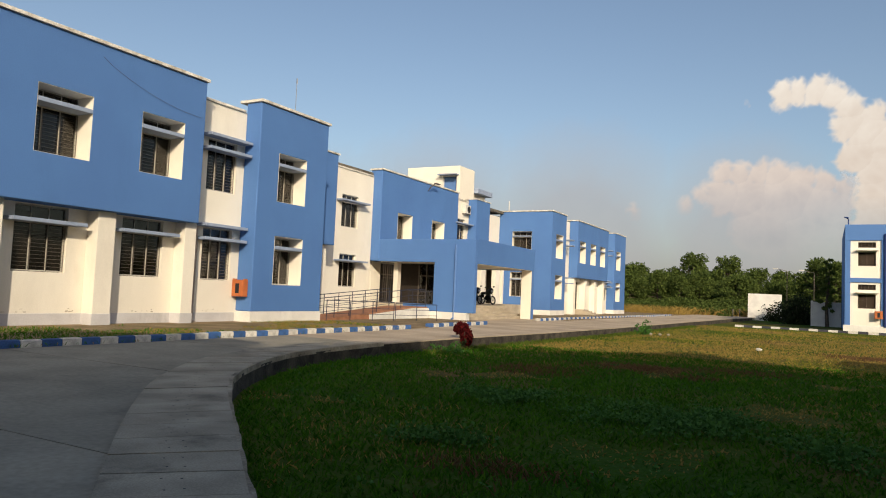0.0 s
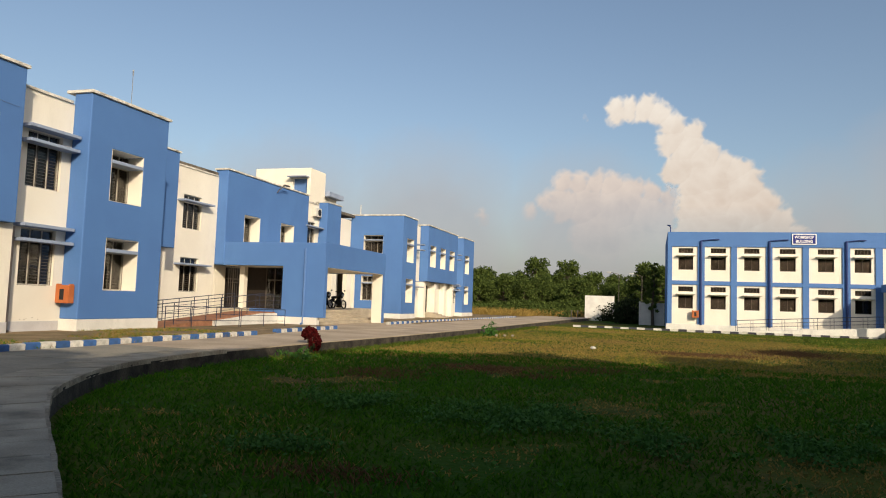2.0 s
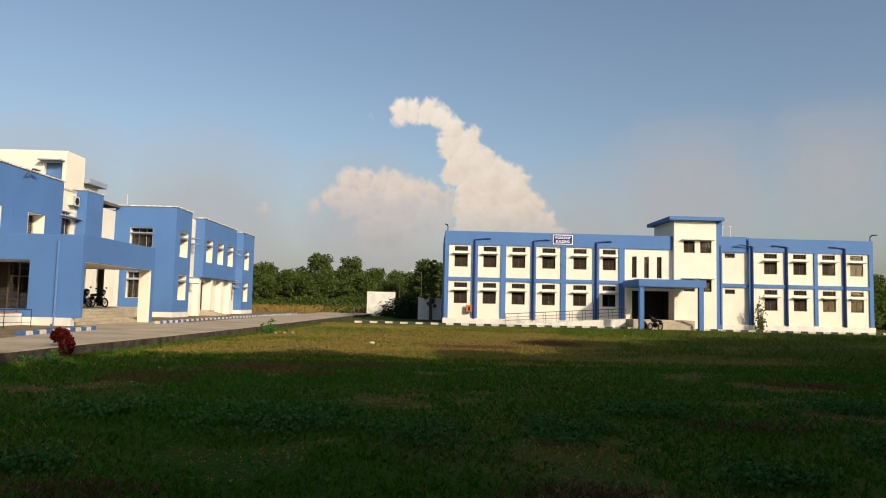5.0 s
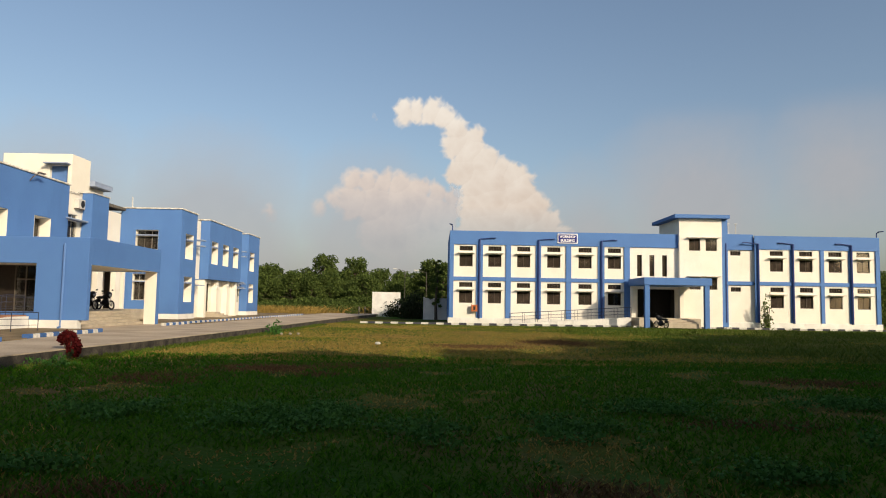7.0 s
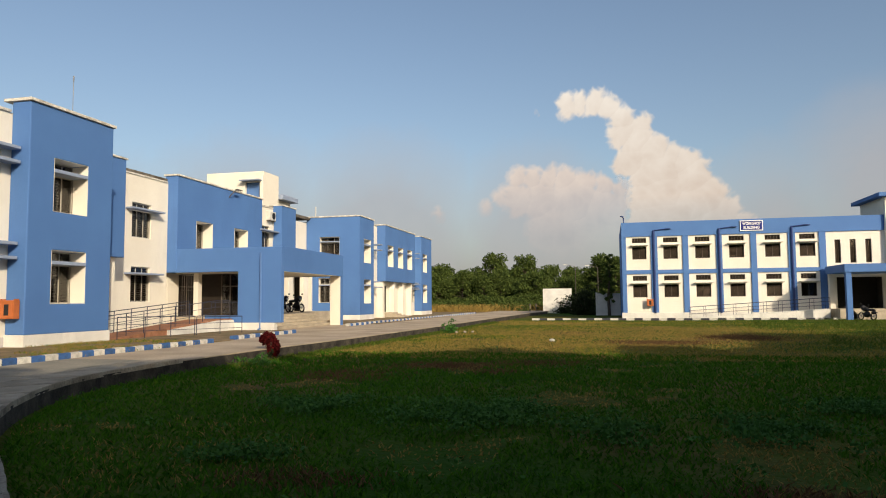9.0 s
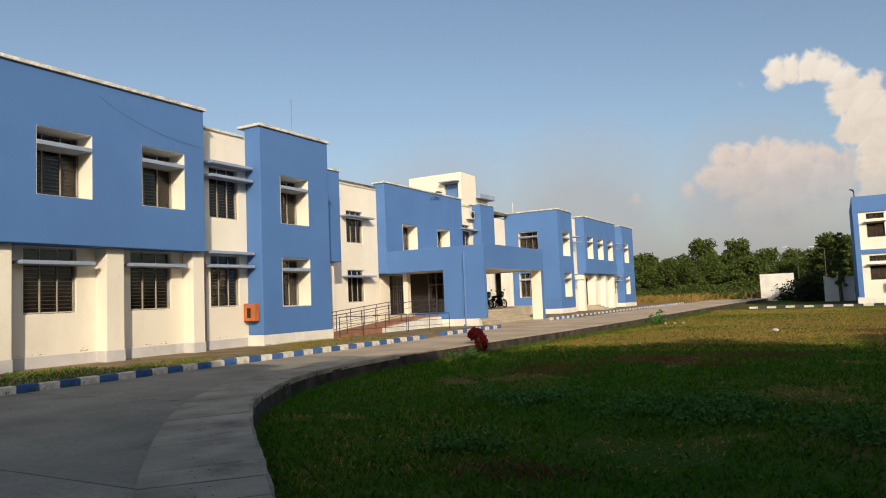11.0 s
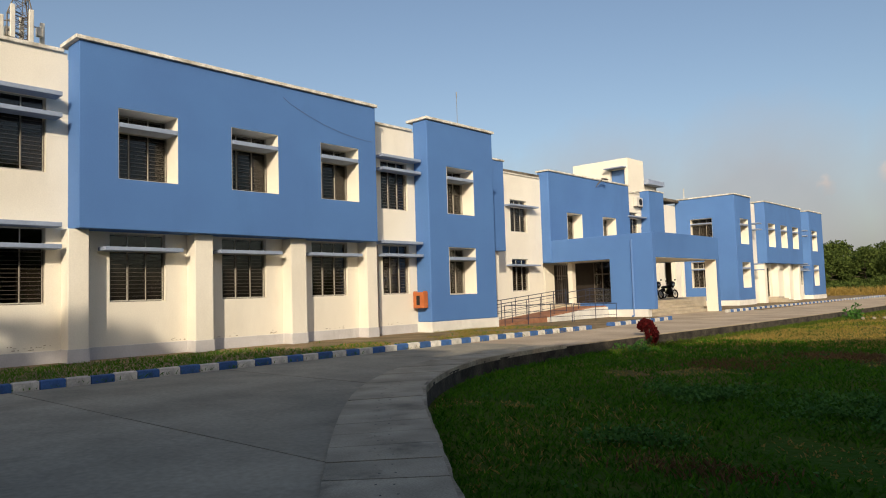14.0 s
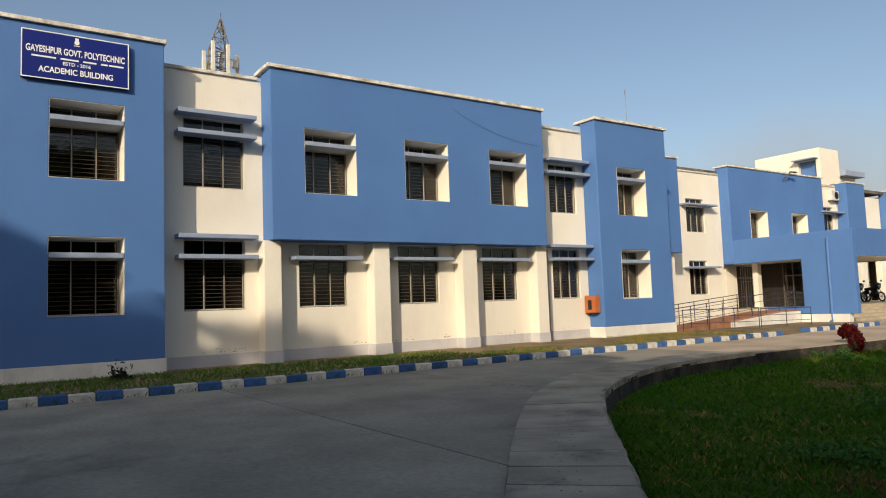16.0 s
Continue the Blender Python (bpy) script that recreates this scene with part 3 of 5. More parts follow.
part("coping", boxes((EX - 0.3, 47.96, 8.422, -23.25, 50.4, 8.5)), COPING, hall, "thin white coping", 0.01)
for y in (50.5, 53.25):
    part("column", boxes((EX, y + 0.002, 0.762, EX + 0.06, y + 0.85, 4.4)), CREAM, hall, "cream entrance column", 0.02)
part("inner_wall", boxes((-25.8, 46.0, 0.76, -25.6, 55.1, 3.6)), CREAM, hall, "shaded cream wall at the back of the lobby")
lobby_door = part("door", boxes((-25.598, 46.6, 0.77, -25.54, 49.4, 3.0)), DARKWOOD_AND_SHADE, hall, "dark closed lobby door")
part("frame", boxes((-25.538, 47.96, 0.78, -25.52, 48.04, 2.98), (-25.538, 46.62, 2.4, -25.522, 47.95, 2.48), (-25.538, 48.05, 2.4, -25.522, 49.38, 2.48)), STEEL, lobby_door)
for EX2, y0, y1 in ((EX - 0.46, 37.4, 39.2), (EX - 0.46, 41, 43)):
    door = part("door", boxes((EX2 - 0.14, y0 + 0.005, 0.76, EX2 - 0.08, y1 - 0.005, 3.29)), DARKWOOD_AND_SHADE, hall, "dark closed entrance door")
    part("frame", boxes((EX2 - 0.08, (y0 + y1) / 2 - 0.04, 0.77, EX2 - 0.04, (y0 + y1) / 2 + 0.04, 3.08), (EX2 - 0.08, y0 + 0.006, 2.4, EX2 - 0.042, y1 - 0.006, 2.48)), STEEL, door)

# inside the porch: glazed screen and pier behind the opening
# near-black back wall: the porch shade is put into its colour
part("inner_wall", boxes((-24.0, 38.4, 0.76, -19.95, 38.6, 3.15)), DARKWOOD_AND_SHADE, hall, "porch back wall coloured near black for shade")
part("pier", boxes((-23.2, 36.9, 0.76, -22.88, 37.25, 3.15)), CREAM, hall, "cream porch pier")
screen = part("glazed_screen", boxes((-22.3, 38.3, 2.4, -20.0, 38.38, 2.46)), STEEL, hall, "dark framed glazed screen")
for k in range(5):
    part("mullion", boxes((-22.3 + 0.55 * k, 38.296, 0.77, -22.24 + 0.55 * k, 38.376, 3.15)), STEEL, screen)
part("pane", boxes((-22.25, 38.335, 0.8, -20.05, 38.342, 3.15)), GLASS, screen, "dark glass pane").visible_shadow = False
gate = part("collapsible_gate", rods(*[((-23.5 + 0.14 * k, 36.3, 0.8), (-23.5 + 0.14 * k, 36.3, 3.1)) for k in range(6)], ((-23.55, 36.3, 2.2), (-22.75, 36.3, 2.2)), ((-23.55, 36.3, 1.4), (-22.75, 36.3, 1.4)), r=0.010), STEEL, hall, "folding steel gate")

# far wing
FY, FT = 55.2, 8.38
fs_holes = [H(-22.6, 5.28, 1.70, 1.48), H(-22.93, 1.42, 1.22, 2.0)]
part("wall", pierced("y", FY, 0.4, -24.64, X, 0.42, FT, fs_holes), BLUE, hall, "matt blue end wall of the far wing", 0.03)
part("wall", pierced("x", X, 0.79, FY + 0.4, 58.7, 0.42, FT, [H(57.1, z, 1.70, 1.95) for z in (1.34, 4.68)]), BLUE, hall, "matt blue painted wall", 0.02)
part("plinth", boxes((-24.6, FY - 0.03, -0.3, X + 0.03, 58.72, 0.42)), WHITE, hall, "white painted plinth", 0.01)
f2 = [(62.6, 64.3), (65.8, 67.5), (69.0, 70.7)]
part("wall", pierced("x", X, 0.79, 61.9, 71.8, 3.3, FT - 0.06, [H(mid(d), 4.64, 1.70, 1.95) for d in f2]), BLUE, hall, "matt blue overhanging wall", 0.02)
part("wall", pierced("x", X, 0.79, 74.3, 78.7, 0.42, FT - 0.02, [H(75.82, z, 1.70, 1.95) for z in (1.29, 4.59)]), BLUE, hall, "matt blue painted wall", 0.02)
part("plinth", boxes((RX, 74.28, -0.3, X + 0.03, 78.72, 0.42)), WHITE, hall, "white painted plinth", 0.01)
far_holes = [(56.27, 57.93, 1.36, 3.22), (56.27, 57.93, 4.70, 6.56), (74.99, 76.65, 1.31, 3.17), (74.99, 76.65, 4.61, 6.47)]
far_holes += [(a + 0.02, b - 0.02, 4.66, 6.52) for a, b in f2] + [(63.7, 64.9, 0.5, 2.95), H(73.45, 1.36, 1.45, 1.95)]
part("wall", pierced("x", RX - 0.004, 0.26, FY + 0.4, 78.7, -0.3, 8.2, far_holes), CREAM, hall, "cream painted wall in the recesses")
for a in (61.95, 65.3, 68.4, 71.2):
    part("pilaster", boxes((RX, a, -0.3, RX + 0.5, a + 0.58, 3.295)), CREAM, hall, "cream painted pilaster", 0.015)
for y0, y1, z, x0, x1 in ((FY - 0.07, 58.77, FT, RX - 0.3, X + 0.07), (61.83, 71.87, FT - 0.06, RX - 0.3, X + 0.07), (74.23, 78.77, FT - 0.02, RX - 0.3, X + 0.07)):
    part("coping", boxes((x0, y0, z, x1, y1, z + 0.1)), COPING, hall, "white coping", 0.015)
part("coping", boxes((-24.65, FY - 0.07, FT, RX - 0.302, FY + 0.42, FT + 0.1)), COPING, hall, "white coping", 0.015)
part("wall", boxes((-24.95, 50.4, 4.0, -24.65, FY + 0.4, 7.95)), CREAM, hall, "cream parapet wall")
door = part("door", boxes((RX - 0.2, 63.705, 0.5, RX - 0.14, 64.895, 2.945)), DARKWOOD_AND_SHADE, hall, "brown closed side door")
for k in range(4):
    part("step", boxes((RX + 0.05 + 0.01 * k, 63.6 + 0.02 * k, -0.3, RX + 2.0 - 0.35 * k, 65.25 - 0.02 * k, 0.12 + 0.12 * k)), STONE, hall, "grey stone step", 0.01)

# shell, floors and roof
for b in ((-32, -8, 7.85, -21.1, 25.9, 8.05), (-32, 25.9, 8.2, -24.31, 55.3, 8.4), (-32, 55.3, 7.85, -21.1, 78.6, 8.05), (-24.6, 26.2, 7.5, -24.52, 36, 7.7)):
    part("roof", boxes(b), OLD, hall, "flat concrete roof")
# floors and partitions carry the gloom of the rooms in their colour
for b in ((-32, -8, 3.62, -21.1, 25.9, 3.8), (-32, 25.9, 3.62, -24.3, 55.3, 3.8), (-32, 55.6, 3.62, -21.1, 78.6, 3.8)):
    part("floor", boxes(b), ROOM_SHADE, hall, "upper floor slab")
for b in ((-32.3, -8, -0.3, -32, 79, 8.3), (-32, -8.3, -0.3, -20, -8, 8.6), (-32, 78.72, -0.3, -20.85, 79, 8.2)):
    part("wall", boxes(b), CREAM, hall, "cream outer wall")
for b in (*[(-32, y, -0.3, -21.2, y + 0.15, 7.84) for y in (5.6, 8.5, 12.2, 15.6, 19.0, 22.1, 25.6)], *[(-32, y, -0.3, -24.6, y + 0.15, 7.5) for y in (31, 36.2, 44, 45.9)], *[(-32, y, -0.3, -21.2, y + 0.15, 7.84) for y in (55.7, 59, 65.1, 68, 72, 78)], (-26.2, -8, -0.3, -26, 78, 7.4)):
    part("partition", boxes(b), ROOM_SHADE, hall, "inner partition wall coloured dark for indoor shade")

# stair tower on the roof
part("stair_tower", pierced("y", 52.2, 2.7, -32, -27, 7.8, 11.9, [(-28.6, -27.3, 9.4, 11.05)]), CREAM, hall, "weathered cream stair tower", 0.03)
part("tower_door", boxes((-28.59, 52.5, 9.41, -27.31, 52.56, 11.04)), PIPE_BLUE, hall, "blue steel roof door")
part("tower_sunshade", boxes((-28.8, 51.6, 11.1, -27.1, 52.196, 11.18)), SHADE, hall, "grey concrete sunshade")
part("tower_canopy", boxes((-30, 54.9, 10.0, -26.6, 57.8, 10.4)), SHADE, hall, "grey-blue roof slab over the stairs", 0.02)
part("stair_tower", boxes((-31, 54.91, 7.8, -27.2, 57.5, 9.996)), CREAM, hall, "cream wall under the roof slab")

# windows
w_deep = window(hall, 1.70, 1.95, 0.74, [(1.43, 0, 0, 0.13)], vent=0.5)
place(w_deep, 0, [(X, (a + b) / 2, DZ[0][0] if z == 0 else DZ[1][0], 0) for a, b in deep[:1] for z in (0, 1)] + [(X, (a + b) / 2, DZ[1][0], 0) for a, b in deep[1:4]]
      + [(X, 23.88, 1.5, 0), (X, 23.88, 4.85, 0)] + [(X, 57.1, z, 0) for z in (1.34, 4.68)] + [(X, 75.82, z, 0) for z in (1.29, 4.59)] + [(X, (a + b) / 2, 4.64, 0) for a, b in f2])
w_low = window(hall, 1.62, 1.95, 0.16, [(1.42, 2.25, 0.5, 0.11)], vent=0.5)
place(w_low, 0, [(RX, (a + b) / 2, 1.58, 0) for a, b in low_n])
w_rec = window(hall, 1.73, 2.02, 0.16, [(1.43, 2.2, 0.5, 0.12), (2.0, 2.2, 0.5, 0.12)], vent=0.5)
place(w_rec, 0, [(RX, 7.21, 1.58, 0), (RX, 7.21, 5.05, 0)])
w_rec2 = window(hall, 1.45, 1.95, 0.16, [(1.46, 2.1, 0.5, 0.11), (1.96, 2.1, 0.5, 0.11)], vent=0.42)
place(w_rec2, 0, [(RX, 20.77, 1.58, 0), (RX, 20.77, 4.92, 0), (RX, 73.45, 1.36, 0)])
w_wr = window(hall, 1.56, 1.82, 0.16, [(1.40, 2.6, 0.5, 0.09)], vent=0.40)
place(w_wr, 0, [(WX, 33.73, 1.57, 0), (WX, 33.73, 4.9, 0), (EX, 46.75, 5.05, 0)])
w_p = window(hall, 1.70, 1.62, 0.74, [], mullions=1)
place(w_p, 0, [(PX, 38.7, 4.6, 0), (PX, 42.95, 4.6, 0)])
w_fs = window(hall, 1.70, 1.48, 0.36, [(1.05, 0, 0, 0.09)], vent=0.45, curtain=True)
place(w_fs, 0, [(-22.6, FY, 5.28, -90)])
w_fl = window(hall, 1.22, 2.0, 0.36, [(1.38, 0, 0, 0.09)], vent=0.5)
place(w_fl, 0, [(-22.93, FY, 1.42, -90)])
for y, z in ((60.2, 3.15), (60.2, 2.68), (60.2, 5.92), (60.2, 6.4), (72.75, 3.15), (72.75, 2.68), (72.75, 5.9), (72.75, 6.4)):
    part("sunshade", boxes((RX, y - 0.42, z, RX + 0.95, y + 0.42, z + 0.09)), SHADE, hall, "grey-blue concrete sunshade", 0.01)

# flaked plaster above the plinth of the near recesses
flakes, chip = bmesh.new(), random.Random(17)
for c, spread_y, n in ((7.3, 0.5, 9), (8.0, 0.3, 6), (11.6, 0.35, 7), (13.3, 0.4, 6), (15.0, 0.25, 8), (17.6, 0.4, 7), (20.6, 0.4, 5)):
    for k in range(n):
        y, z = c + chip.uniform(-spread_y, spread_y), 0.40 + 0.11 * chip.random() ** 2
        box(flakes, RX - 0.006, y, z, RX + 0.002, y + chip.uniform(0.02, 0.09), z + chip.uniform(0.008, 0.024))
part("flaked_plaster", flakes, EDGE, hall, "bare grey flakes in the plaster above the plinth")

# pipes
part("downpipe", rods(((RX + 0.12, 19.5, 0.05), (RX + 0.12, 19.5, 3.5)), r=0.05), PIPE_GREY, hall, "weathered grey downpipe")
part("downpipe", rods(((RX + 0.1, 19.68, 0.05), (RX + 0.1, 19.68, 3.5)), ((RX + 0.1, 19.68, 0.08), (RX + 0.3, 19.68, 0.04)), r=0.04), PIPE_GREY, hall, "weathered grey downpipe")
part("downpipe", rods(((RX + 0.09, 5.68, 0.1), (RX + 0.09, 5.68, 7.6)), r=0.06), PIPE_BLUE, hall, "blue plastic downpipe")
part("downpipe", rods(((-18.55, SY - 0.08, 0.1), (-18.55, SY - 0.08, 4.15)), ((-18.55, SY - 0.08, 0.12), (-18.55, SY - 0.3, 0.06)), r=0.055), PIPE_BLUE, hall, "blue plastic downpipe")

# ---- workshop building ----
shop = thing("workshop_building", "long two-storey workshop block, blue frame with cream panels", "building")
WY, WT = 70.2, 8.72
bays = [(1.2, 3.4), (4.0, 6.2), (6.7, 9.1), (9.6, 12.0), (12.5, 15.1), (15.7, 17.6)]
wins = [2.38, 5.15, 7.93, 10.83, 13.85, 16.68]
bays_r = [(30.65, 33.65), (34.0, 36.55), (36.9, 39.3), (39.65, 41.9)]
wins_r = [32.35, 35.2, 38.03, 40.75]
holes = []
for c in wins + wins_r:
    holes += [H(c, 5.22, 1.28, 1.19), H(c, 6.765, 1.28, 0.47), H(c, 1.66, 1.28, 1.19), H(c, 3.215, 1.28, 0.47)]
part("wall", pierced("y", WY + 0.12, 0.25, 0.8, 17.9, -0.3, 7.6, holes), CREAM, shop, "cream panel wall")
part("wall", pierced("y", WY + 0.12, 0.25, 30.6, 42.3, -0.3, 7.6, holes), CREAM, shop, "cream panel wall")
slits = [(18.85, 19.35), (20.05, 20.55), (21.3, 21.75)]
part("wall", pierced("y", WY + 0.12, 0.25, 17.9, 22.8, -0.3, 7.6, [H(mid(p), 4.55, 0.48, 2.1) for p in slits] + [(18.9, 22.5, 0.5, 3.3)]), CREAM, shop, "cream stair wall")
tw = [(23.7, 24.85), (25.35, 26.4)]
part("wall", pierced("y", WY - 0.35, 0.3, 22.8, 26.9, -0.3, 10.25, [H(mid(p), z, 1.08, 1.18) for p in tw for z in (3.33, 7.1)]), CREAM, shop, "cream tower wall", 0.02)
for b in ((22.8, WY - 0.05, -0.3, 23.05, 76, 10.25), (26.65, WY - 0.05, -0.3, 26.9, 76, 10.25), (23.05, 75.7, 7, 26.65, 76, 10.25)):
    part("wall", boxes(b), CREAM, shop, "cream tower wall")
part("tower_roof", boxes((22.2, WY - 0.9, 10.252, 27.5, 76.6, 10.60)), BLUE, shop, "blue tower roof slab", 0.02)
part("fascia", boxes((26.9, WY - 0.15, -0.3, 27.55, WY + 0.3, 10.25)), BLUE, shop, "blue upright band", 0.01)
part("wall", pierced("y", WY + 0.4, 0.25, 27.55, 30.6, -0.3, 8.55, [H(28.5, z, 1.0, 0.45) for z in (6.75, 3.2)]), CREAM, shop, "cream recessed wall")
part("fascia", boxes((0.8, WY, 7.37, 22.8, WY + 0.12, WT)), BLUE, shop, "blue parapet band", 0.01)
part("fascia", boxes((27.56, WY + 0.24, 7.3, 30.2, WY + 0.39, 8.85)), BLUE, shop, "blue band", 0.01)
part("fascia", boxes((27.56, WY + 0.24, 3.85, 30.2, WY + 0.39, 4.22)), BLUE, shop, "blue band", 0.01)
part("fascia", boxes((30.2, WY, 7.37, 42.3, WY + 0.12, WT)), BLUE, shop, "blue parapet band", 0.01)
part("fascia", boxes((0.8, WY + 0.004, 3.85, 17.9, WY + 0.12, 4.22)), BLUE, shop, "blue storey band", 0.01)
part("fascia", boxes((30.2, WY + 0.004, 3.85, 42.3, WY + 0.12, 4.22)), BLUE, shop, "blue storey band", 0.01)
cuts = [(0.8, 1.2)] + [(bays[k][1], bays[k + 1][0]) for k in range(5)] + [(17.6, 18.15)]
cuts_r = [(30.2, 30.65)] + [(bays_r[k][1], bays_r[k + 1][0]) for k in range(3)] + [(41.9, 42.3)]
for a, b in cuts + cuts_r:
    part("upright", boxes((a, WY - 0.004, -0.3, b, WY + 0.12, 7.368)), BLUE, shop, "blue upright band", 0.01)
for a, b in ((0.7, 17.9), (26.95, 42.4)):
    part("plinth", boxes((a, WY - 0.06, -0.3, b, WY - 0.006, 0.24)), WHITE, shop, "white painted plinth", 0.01)
for b in ((0.8, WY + 0.121, -0.3, 1.05, 84, WT), (42.05, WY + 0.121, -0.3, 42.3, 84, WT), (0.8, 84, -0.3, 42.3, 84.3, WT)):
    part("wall", boxes(b), BLUE, shop, "blue end wall")
part("roof", boxes((1.05, WY + 0.38, 7.6, 42.05, 84, 7.8)), OLD, shop, "flat concrete roof")
part("floor", boxes((1.05, WY + 0.38, 3.9, 42.05, 84, 4.1)), ROOM_SHADE, shop, "upper floor slab")
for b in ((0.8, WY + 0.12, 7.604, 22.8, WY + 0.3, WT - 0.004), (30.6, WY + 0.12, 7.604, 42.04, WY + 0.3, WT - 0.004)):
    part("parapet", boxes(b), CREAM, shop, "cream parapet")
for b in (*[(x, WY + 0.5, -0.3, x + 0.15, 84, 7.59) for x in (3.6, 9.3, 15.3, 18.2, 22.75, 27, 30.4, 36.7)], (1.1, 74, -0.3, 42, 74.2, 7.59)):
    part("partition", boxes(b), ROOM_SHADE, shop, "inner partition wall coloured dark for indoor shade")
w_shop = window(shop, 1.28, 1.19, 0.14, [(1.28, 1.6, 0.45, 0.07)], bars=False, mullions=1, shade_mat=COPING, pane_backing=True)
places = [(c, WY + 0.12, z, -90) for c in wins + wins_r for z in (5.22, 1.66)]
place(w_shop, 0, places)
w_vent = window(shop, 1.28, 0.47, 0.14, [], bars=False, mullions=4, pane_backing=True)
place(w_vent, 0, [(c, WY + 0.12, z, -90) for c in wins + wins_r for z in (6.765, 3.215)])
w_slit = window(shop, 0.48, 2.1, 0.14, [], bars=False, mullions=0, pane_backing=True)
place(w_slit, 0, [((a + b) / 2, WY + 0.12, 4.55, -90) for a, b in slits])
w_tow = window(shop, 1.08, 1.18, 0.14, [(1.24, 1.5, 0.45, 0.07)], bars=False, mullions=1, shade_mat=COPING, pane_backing=True)
place(w_tow, 0, [((a + b) / 2, WY - 0.35, z, -90) for a, b in tw for z in (7.1, 3.33)])
w_v2 = window(shop, 1.0, 0.45, 0.14, [], bars=False, mullions=3, pane_backing=True)
place(w_v2, 0, [(28.5, WY + 0.4, z, -90) for z in (6.75, 3.2)])
# shop porch
part("canopy", boxes((17.9, 64.6, 3.55, 23.9, WY - 0.36, 4.22)), BLUE, shop, "deep blue porch canopy", 0.02)
for x in (18.0, 23.3):
    part("column", boxes((x, 64.7, -0.3, x + 0.42, 65.12, 3.548)), BLUE, shop, "blue porch column", 0.02)
for x in (18.0, 22.6):
    part("column", boxes((x, 69.2, -0.3, x + 0.42, 69.62, 3.548)), CREAM, shop, "cream porch column", 0.02)
part("floor", boxes((18.0, 66.6, -0.3, 23.6, WY - 0.36, 0.55)), STONE, shop, "grey porch floor")
for k in range(3):
    part("step", boxes((19.0, 65.4 + 0.4 * k, -0.3, 23.0, 66.59, 0.14 * (k + 1))), STONE, shop, "grey stone step", 0.01)
# near-black leaf set inside, standing in for the unlit interior
part("door", boxes((18.4, WY + 2.2, 0.5, 22.7, WY + 2.26, 3.4)), DARKWOOD_AND_SHADE, shop, "wide entrance doors coloured near black for the shaded interior")
for x in (3.68, 9.35, 15.4, 27.35, 30.5, 33.85, 39.5):
    part("downpipe", rods(((x, WY - 0.1, 0.2), (x, WY - 0.1, 7.9)), r=0.1), NAVY, shop, "navy downpipe")

# ---- ramps and handrails ----
def handrail(name, pts, label, post=1.2, h=0.95, base=None):
    ob = thing(name, label, "handrail", "ramp handrails")
    top, mids, posts = bmesh.new(), [bmesh.new(), bmesh.new()], []
    for a, b in zip(pts, pts[1:]):
        a, b = Vector(a), Vector(b)
        rod(top, a + Vector((0, 0, h)), b + Vector((0, 0, h)), 0.019)
        for m, f in zip(mids, (0.35, 0.66)):
            rod(m, a + Vector((0, 0, h * f)), b + Vector((0, 0, h * f)), 0.011)
        n = max(1, round((b - a).length / post))
        posts += [a.lerp(b, k / n) for k in range(n)]
    posts.append(Vector(pts[-1]))
    part("top_rail", top, RAIL, ob)
    for m in mids:
        part("mid_rail", m, RAIL, ob)
    for p in posts:
        part("post", rods((p, p + Vector((0, 0, h))), r=0.017), RAIL, ob)
    return ob


def ramp(name, pts_left, pts_right, mat, label):
    bm = bmesh.new()
    rows = []
    for a, b in zip(pts_left, pts_right):
        rows.append([bm.verts.new(p) for p in ((a[0], a[1], -0.3), a, b, (b[0], b[1], -0.3))])
    for r, s in zip(rows, rows[1:]):
        for i in range(4):
            bm.faces.new((r[i], r[(i + 1) % 4], s[(i + 1) % 4], s[i]))
    bm.faces.new(rows[0])
    bm.faces.new(rows[-1][::-1])
    return structure(part(name, bm, mat), label, "ramp")


ramp("ramp", [(-21.9, 26.3, 0.04), (-21.9, 34.4, 0.64), (-21.9, 35.9, 0.64)], [(-20.2, 26.3, 0.04), (-20.2, 34.4, 0.64), (-20.2, 35.9, 0.64)], BRICK, "red brick access ramp up to the porch")
cheek = bmesh.new()
for za, zb, ya, yb in ((0.26, 0.58, 30.2, 34.4), (0.58, 0.58, 34.4, 35.86)):
    q = [cheek.verts.new(p) for p in ((-20.19, ya, -0.3), (-20.06, ya, -0.3), (-20.06, yb, -0.3), (-20.19, yb, -0.3), (-20.19, ya, za), (-20.06, ya, za), (-20.06, yb, zb), (-20.19, yb, zb))]
    for f in ((3, 2, 1, 0), (4, 5, 6, 7), (0, 1, 5, 4), (1, 2, 6, 5), (2, 3, 7, 6), (3, 0, 4, 7)):
        cheek.faces.new([q[i] for i in f])
structure(part("ramp_cheek", cheek, WHITE), "stained white side wall of the ramp", "ramp")
handrail("handrail", [(-21.8, 26.4, 0.04), (-21.8, 34.4, 0.64)], "dark pipe handrail beside the ramp")
handrail("handrail", [(-20.3, 26.4, 0.04), (-20.3, 34.4, 0.64), (-20.3, 35.85, 0.64)], "dark pipe handrail beside the ramp")
handrail("handrail", [(-20.0, 26.6, 0.03), (-18.9, 30.4, 0.0)], "dark pipe handrail before the ramp", h=0.9)
handrail("handrail", [(-18.9, 30.55, 0.0), (-18.1, 33.2, -0.02)], "short dark pipe handrail before the ramp", h=0.85)
handrail("handrail", [(-21.6, 36.15, 0.80), (-20.0, 36.15, 0.80)], "dark pipe handrail across the porch", h=0.7)
ramp("ramp", [(6.5, 69.4, -0.2), (17.8, 69.4, 0.55)], [(6.5, 67.9, -0.2), (17.8, 67.9, 0.55)], WHITE, "white plastered access ramp along the workshop")
